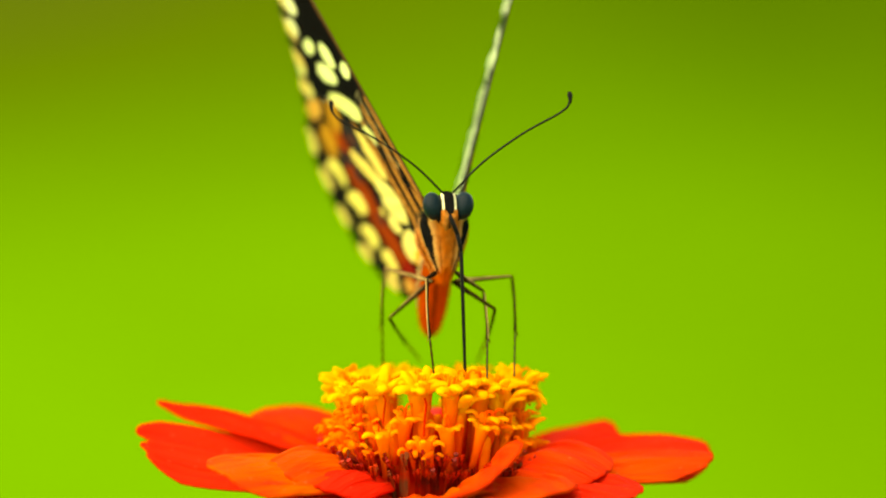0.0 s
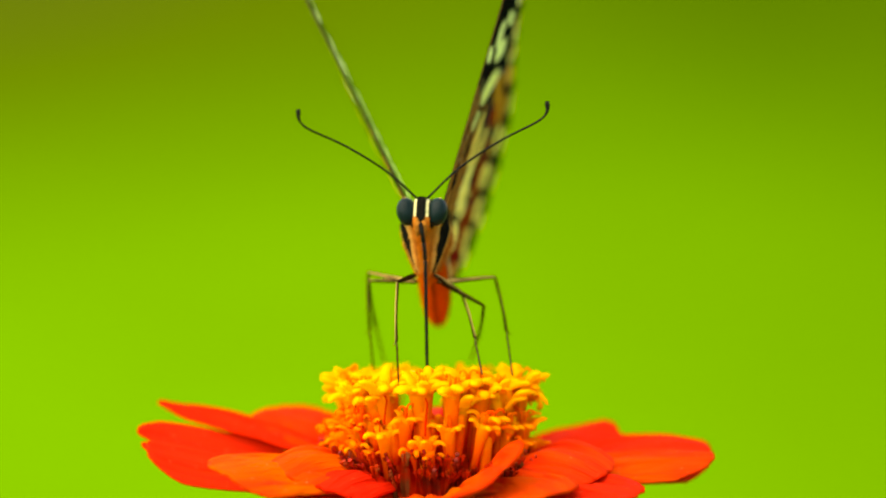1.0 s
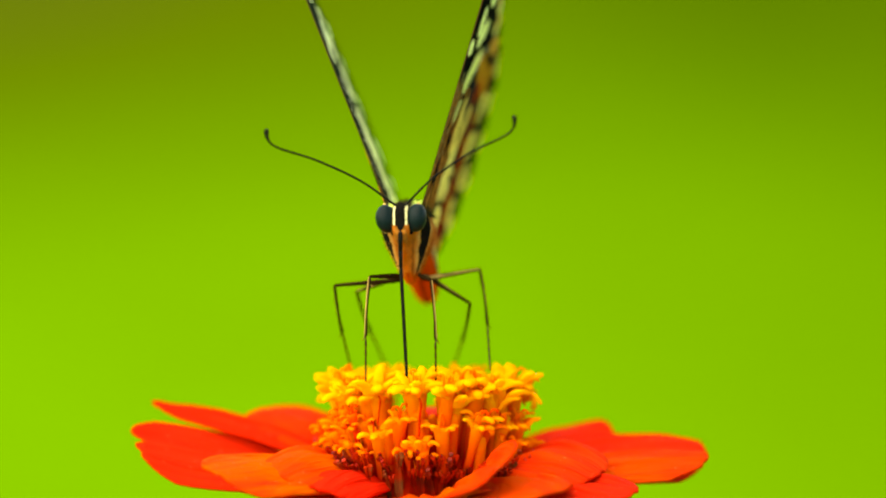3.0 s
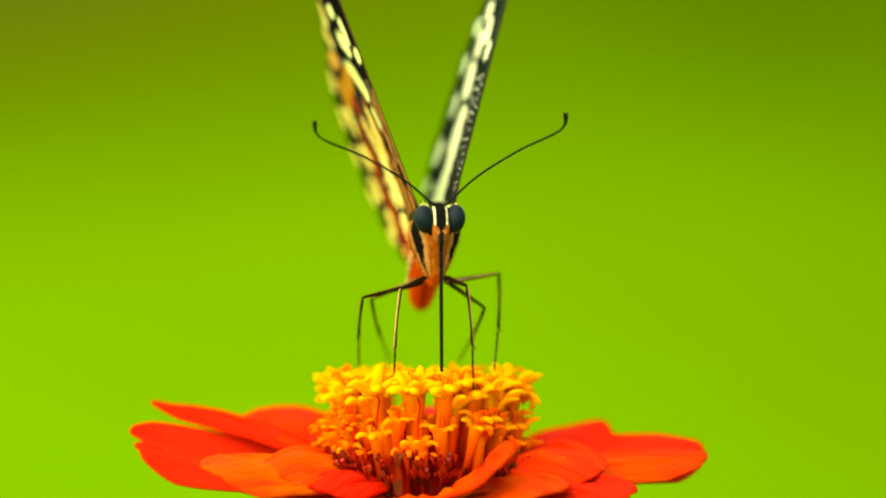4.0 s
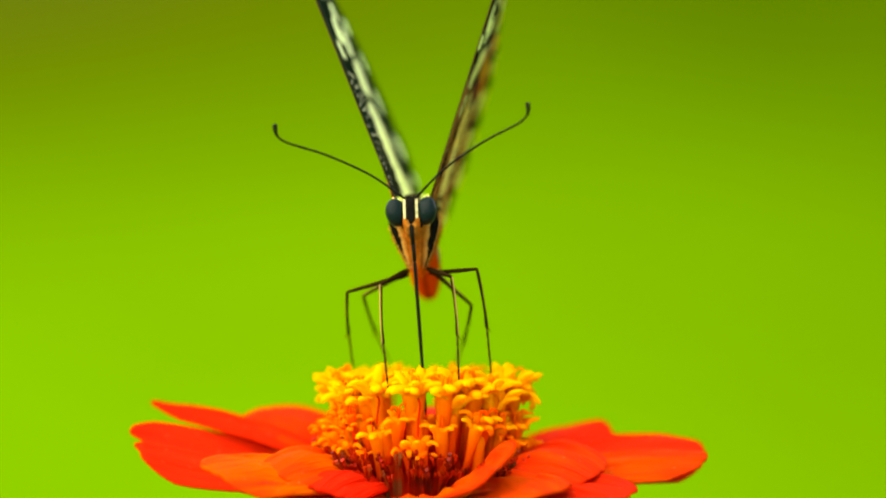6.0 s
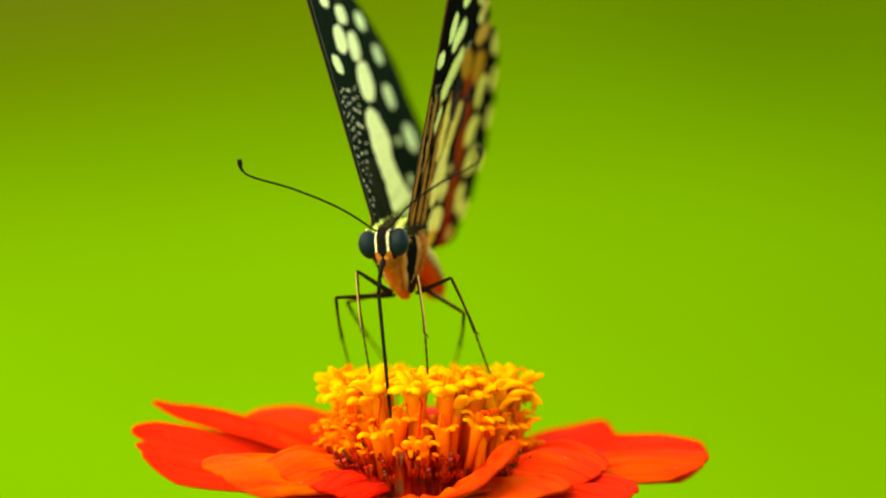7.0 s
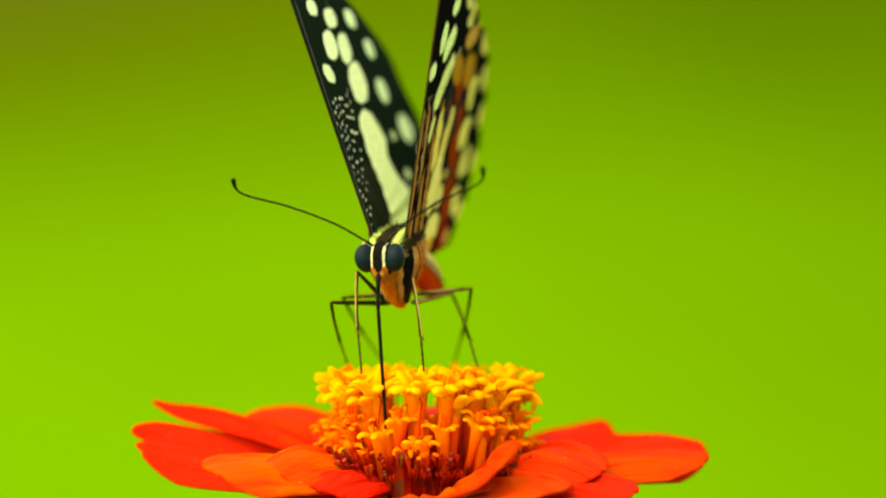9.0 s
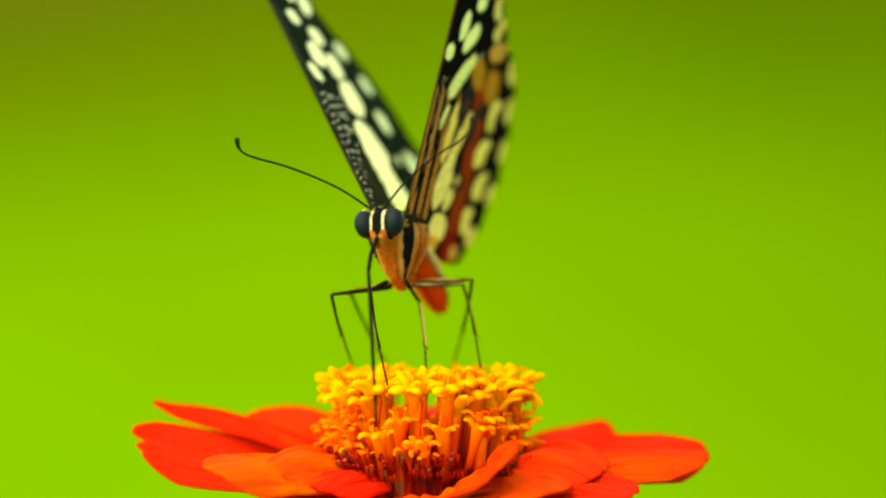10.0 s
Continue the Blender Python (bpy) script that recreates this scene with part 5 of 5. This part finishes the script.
def butterfly():
    base = new("butterfly")
    thorax = lofted(base, "thorax", [(-5.3, 0.3, 0.9, 1.2), (-4.6, -0.1, 1.7, 2.1), (-3.0, -0.95, 2.3, 3.15), (-0.8, -1.35, 2.4, 3.65), (1.2, -1.1, 2.2, 3.3),
                            (3.0, -0.7, 1.7, 2.1), (4.2, -0.9, 1.1, 1.3)], thorax_colour, M_HAIR, "buff and black striped furry thorax", 96, pinch=0.62, steps=16)
    abdomen = lofted(base, "abdomen", [(2.6, -0.9, 1.2, 1.3), (4.2, -1.5, 1.5, 1.6), (6.5, -2.7, 1.6, 1.75), (8.8, -4.1, 1.45, 1.6), (10.6, -5.3, 1.1, 1.2),
                             (11.6, -6.0, 0.5, 0.5), (11.8, -6.2, 0.1, 0.1)], abdomen_colour, M_HAIR, "orange-cream abdomen with dark side lines", 64, steps=14)
    head = lofted(base, "head", [(-7.25, 0.3, 0.35, 0.7), (-7.0, 0.25, 0.75, 1.25), (-6.3, 0.3, 1.15, 1.7), (-5.4, 0.35, 1.2, 1.6), (-4.9, 0.35, 0.8, 1.1)],
                  head_colour, M_HAIR, "black head with cream stripes between the eyes", 120)
    for side in (-1, 1):
        bm = bmesh.new()
        bmesh.ops.create_uvsphere(bm, u_segments=32, v_segments=20, radius=1)
        bmesh.ops.transform(bm, verts=bm.verts, matrix=Matrix.LocRotScale(Vector((side * 1.34, -6.2, 0.6)) * MM, Euler((0, radians(side * 8), radians(side * 18))),
                                                                          Vector((0.90, 1.15, 1.27)) * MM))
        part("eye", bm, M_EYE, head, "large glossy blue-black compound eye")
        # pale rim behind the eye
        bm = bmesh.new()
        ring = [Vector((side * (1.52 + 0.1 * math.cos(a)), -5.75 - 0.25 * math.cos(a), 0.6 + 1.36 * math.sin(a))) * MM for a in np.linspace(-1.2, 4.3, 22)]
        tube(bm, ring, [0.11 * math.sin(math.pi * (i + 0.5) / 22) ** 0.5 * MM for i in range(22)], 6)
        me_rim = part("eye_rim", bm, M_HAIR, head)
        paint(me_rim.data, "pattern", np.tile(np.array(CREAM), (len(me_rim.data.vertices), 1)))
        # furry palp beside the tongue
        lofted(head, "palp", [(-7.35, 0.2, 0.05, 0.1), (-7.3, -0.1, 0.2, 0.3), (-7.05, -0.45, 0.26, 0.45), (-6.5, -0.8, 0.24, 0.45), (-6.0, -1.0, 0.1, 0.2)],
               lambda x, y, z: blend(PANEL, BLACK, 0.3), M_HAIR, "buff palp", 16).location = (side * 0.30 * MM, 0.1 * MM, -0.45 * MM)
    fur(base, abdomen.data, 1200, 0.3, 9)
    fur(base, thorax.data, 3600, 0.40, 3)
    fur(base, thorax.data, 2200, 1.0, 5, 0.9, (1.6, 1.9, 1.2), "long dark olive hair on the back")
    keyed = {"base": base}
    for side, word in ((-1, "l"), (1, "r")):
        keyed["fore" + word] = wing(base, "fore", side, "black forewing with pale yellow-green spots and bands")
        keyed["hind" + word] = wing(base, "hind", side, "hindwing with yellow cells, rust band and pale crescents")
        bm = bmesh.new()
        pts = curve_points([Vector(p) * MM for p in ((0, 0, 0), (0.30, 0, 0.28 * FEELER), (-0.10, 0, 0.6 * FEELER), (-0.85, 0, 0.86 * FEELER), (-0.75, 0, 0.95 * FEELER), (0, 0, FEELER))], 8)
        n = len(pts)
        rad = [(0.10 + 0.20 * max(0, (i / n - 0.74) / 0.26) ** 1.1 * (1 if i < n - 2 else 0.6)) * MM for i in range(n)]
        tube(bm, pts, rad, 8)
        keyed["feeler" + word] = part("antenna", bm, M_BLACK, base, "thin black antenna with an upturned club")
        for pair in ("front", "middle", "hind"):
            _, l1, l2, _ = LEGS[pair + word]
            bm = bmesh.new()
            tube(bm, [(0, 0, s * l1 * MM) for s in (0, 0.1, 0.25, 0.4, 0.6, 0.8, 0.97, 1)], [r * MM for r in (0.16, 0.235, 0.24, 0.225, 0.20, 0.17, 0.145, 0.09)], 10)
            keyed["thigh" + pair + word] = leg_paint(part("femur", bm, M_SCALE_LEG, base, "thin dark brown femur with pale scales and painted highlight"), 0.0, 0.9)
            bm = bmesh.new()
            a = 0.56
            tube(bm, [(x * MM, 0, s * l2 * MM) for s, x in ((0, 0), (0.03, 0), (0.12, 0.06), (0.2, 0.12), (0.3, 0.16), (0.4, 0.18), (a - 0.02, 0.16), (a, 0.15))],
                 [r * MM for r in (0.10, 0.15, 0.15, 0.14, 0.13, 0.13, 0.16, 0.12)], 10)
            for s in (-1, 1):
                tube(bm, [Vector((0.15, 0, (a - 0.02) * l2)) * MM, Vector((0.45, 0.2 * s, (a + 0.04) * l2)) * MM], [0.06 * MM, 0.02 * MM], 5)
            shin = leg_paint(part("tibia", bm, M_SCALE_LEG, base, "thin tibia with a spur"), 0.1, 0.5 if pair == "front" else 0.95)
            bm = bmesh.new()
            seg, wide = [], []
            for k in range(5):                       # five joints, each a little thicker at its end
                s0, s1 = a + (1 - a) * k / 5, a + (1 - a) * (k + 1) / 5
                x0, x1 = 0.15 * (1 - k / 5), 0.15 * (1 - (k + 1) / 5)
                seg += [(s0 + 0.004, x0), ((s0 + s1) / 2, (x0 + x1) / 2), (s1 - 0.006, x1)]
                wide += [0.075, 0.095, 0.125 - 0.008 * k]
            seg.append((1.0, 0.12))
            wide.append(0.04)
            tube(bm, [(x * MM, 0, s * l2 * MM) for s, x in seg], [r * MM for r in wide], 7)
            part("tarsus", bm, M_LEG, shin, "jointed dark tarsus with a claw")
            keyed["shin" + pair + word] = shin
    for key, length, r0, r1 in (("tongue_top", 1.7, 0.21, 0.20), ("tongue_bend", 1.5, 0.20, 0.18)):
        bm = bmesh.new()
        tube(bm, [(0, 0, s * length * MM) for s in (-0.06, 0, 0.5, 1, 1.06)], [0.12 * MM, r0 * MM, (r0 + r1) / 2 * MM, r1 * MM, 0.12 * MM], 10)
        keyed[key] = part("proboscis_base", bm, M_BLACK, base, "bent upper part of the black tongue")
    bm = bmesh.new()
    tube(bm, [(0, 0, s * 14 * MM) for s in (0, 0.02, 0.5, 0.95, 1)], [0.12 * MM, 0.175 * MM, 0.165 * MM, 0.12 * MM, 0.05 * MM], 10)
    keyed["tongue"] = part("proboscis", bm, M_BLACK, base, "straight black tongue let down into the disc")
    tagged(base, "swallowtail butterfly with raised wings, feeding on the flower", "butterfly")
    return keyed


# ---- what moves ----
def row_at(rows, t):
    """A row between two rows, eased across long steps."""
    for a, b in zip(rows, rows[1:]):
        if a[0] - 1e-6 <= t <= b[0] + 1e-6:
            f = (t - a[0]) / (b[0] - a[0])
            f = f * f * (3 - 2 * f)
            return [x + (y - x) * f for x, y in zip(a[1:], b[1:])]
    return list(rows[-1][1:])


def body_pose(row):
    x, y, z, yaw, pitch, lean = row
    return (Matrix.Translation(Vector((x, y, z)) * MM + Vector((0, 0, TOP))) @ Matrix.Rotation(radians(yaw), 4, "Z")
            @ Matrix.Rotation(radians(-pitch), 4, "X") @ Matrix.Rotation(radians(lean), 4, "Y"))


def aimed(start, way, side_hint):
    """A pose at start (metres) whose z runs along way and whose x leans to side_hint."""
    z = way.normalized()
    x = (side_hint - z * side_hint.dot(z)).normalized()
    y = z.cross(x)
    m = Matrix((x, y, z)).transposed().to_4x4()
    m.translation = start
    return m


def limb(hip, foot, l1, l2, side, swing):
    """The knee of a two-part leg that bends up and out, swung about the line from hip to foot."""
    way = foot - hip
    dist = min(way.length, l1 + l2 - 0.02)
    dist = max(dist, abs(l1 - l2) + 0.05)
    along = way.normalized()
    s = (l1 * l1 - l2 * l2 + dist * dist) / (2 * dist)
    h = math.sqrt(max(0.0, l1 * l1 - s * s))
    pole = Vector((side, 0, 0.6))
    out = (pole - along * pole.dot(along)).normalized()
    return hip + along * s + (out * math.cos(radians(swing)) + along.cross(out) * math.sin(radians(swing))) * h


def motions():
    times = [round(0.1 * k, 1) for k in range(101)]
    walk(plant, [(t, Matrix.Rotation(dx * MM / TOP, 4, "Y")) for t, dx in SWAY])
    walk(fly["base"], [(t, body_pose(row_at(BODY, t))) for t in times])
    track = {k: [] for k in fly if k != "base"}
    for t in times:
        pose_now = body_pose(row_at(BODY, t))
        back = pose_now.inverted()

        def local(p):
            return (back @ (Vector(p) * MM + Vector((0, 0, TOP)))) / MM

        flap = row_at(WINGS, t)
        tips = row_at(FEELERS, t)
        feet, swing = row_at(FEET, t), row_at(KNEES, t)
        for i, (side, word) in enumerate(((-1, "l"), (1, "r"))):
            hinge = Matrix.Translation(Vector((side * 1.5, -3.2, 1.9)) * MM) @ Matrix.Rotation(radians(flap[3 * i + 1]), 4, "Z") @ Matrix.Rotation(radians(side * flap[3 * i]), 4, "Y") @ Matrix.Rotation(radians(flap[3 * i + 2]), 4, "X")
            track["fore" + word].append((t, hinge))
            track["hind" + word].append((t, hinge))
            root = Vector((side * 0.45, -6.5, 1.75))
            tip = Vector(tips[3 * i:3 * i + 3])
            track["feeler" + word].append((t, aimed(root * MM, tip - root, Vector((0, -0.2, 1)))))
            for j, pair in enumerate(("front", "middle", "hind")):
                hip, l1, l2, fore = LEGS[pair + word]
                hip = Vector((side * hip[0], hip[1], hip[2]))
                fx, fz = feet[2 * (2 * j + i)], feet[2 * (2 * j + i) + 1]
                foot = local((fx, fore, fz))
                knee = limb(hip, foot, l1, l2, side, swing[2 * j + i])
                track["thigh" + pair + word].append((t, aimed(hip * MM, knee - hip, Vector((side, 0, 0.3)))))
                track["shin" + pair + word].append((t, aimed(knee * MM, foot - knee, Vector((side, 0, 0.3)))))
        fx, fy = row_at(FEED, t)
        mouth = Vector((0, -7.2, -0.7))
        tip = local((fx, fy, -0.6 + 0.75 * (fy + 6.2)))
        drop = tip - mouth
        flat = Vector((max(-2.0, min(2.0, 0.8 * drop.x)), max(-1.0, min(1.0, 0.35 * drop.y)), 0))
        first = (flat + Vector((0, 0, -math.sqrt(max(0.5, 2.8 ** 2 - flat.length_squared))))).normalized()
        bend = mouth + first * 1.7
        second = (first + (tip - bend).normalized()).normalized()
        low = bend + second * 1.5
        track["tongue_top"].append((t, aimed(mouth * MM, first, Vector((1, 0, 0)))))
        track["tongue_bend"].append((t, aimed(bend * MM, second, Vector((1, 0, 0)))))
        track["tongue"].append((t, aimed(low * MM, tip - low, Vector((1, 0, 0)))))
    for k, rows in track.items():
        walk(fly[k], rows)


# ---- the place ----
ground()
plant = flower()
fly = butterfly()
motions()
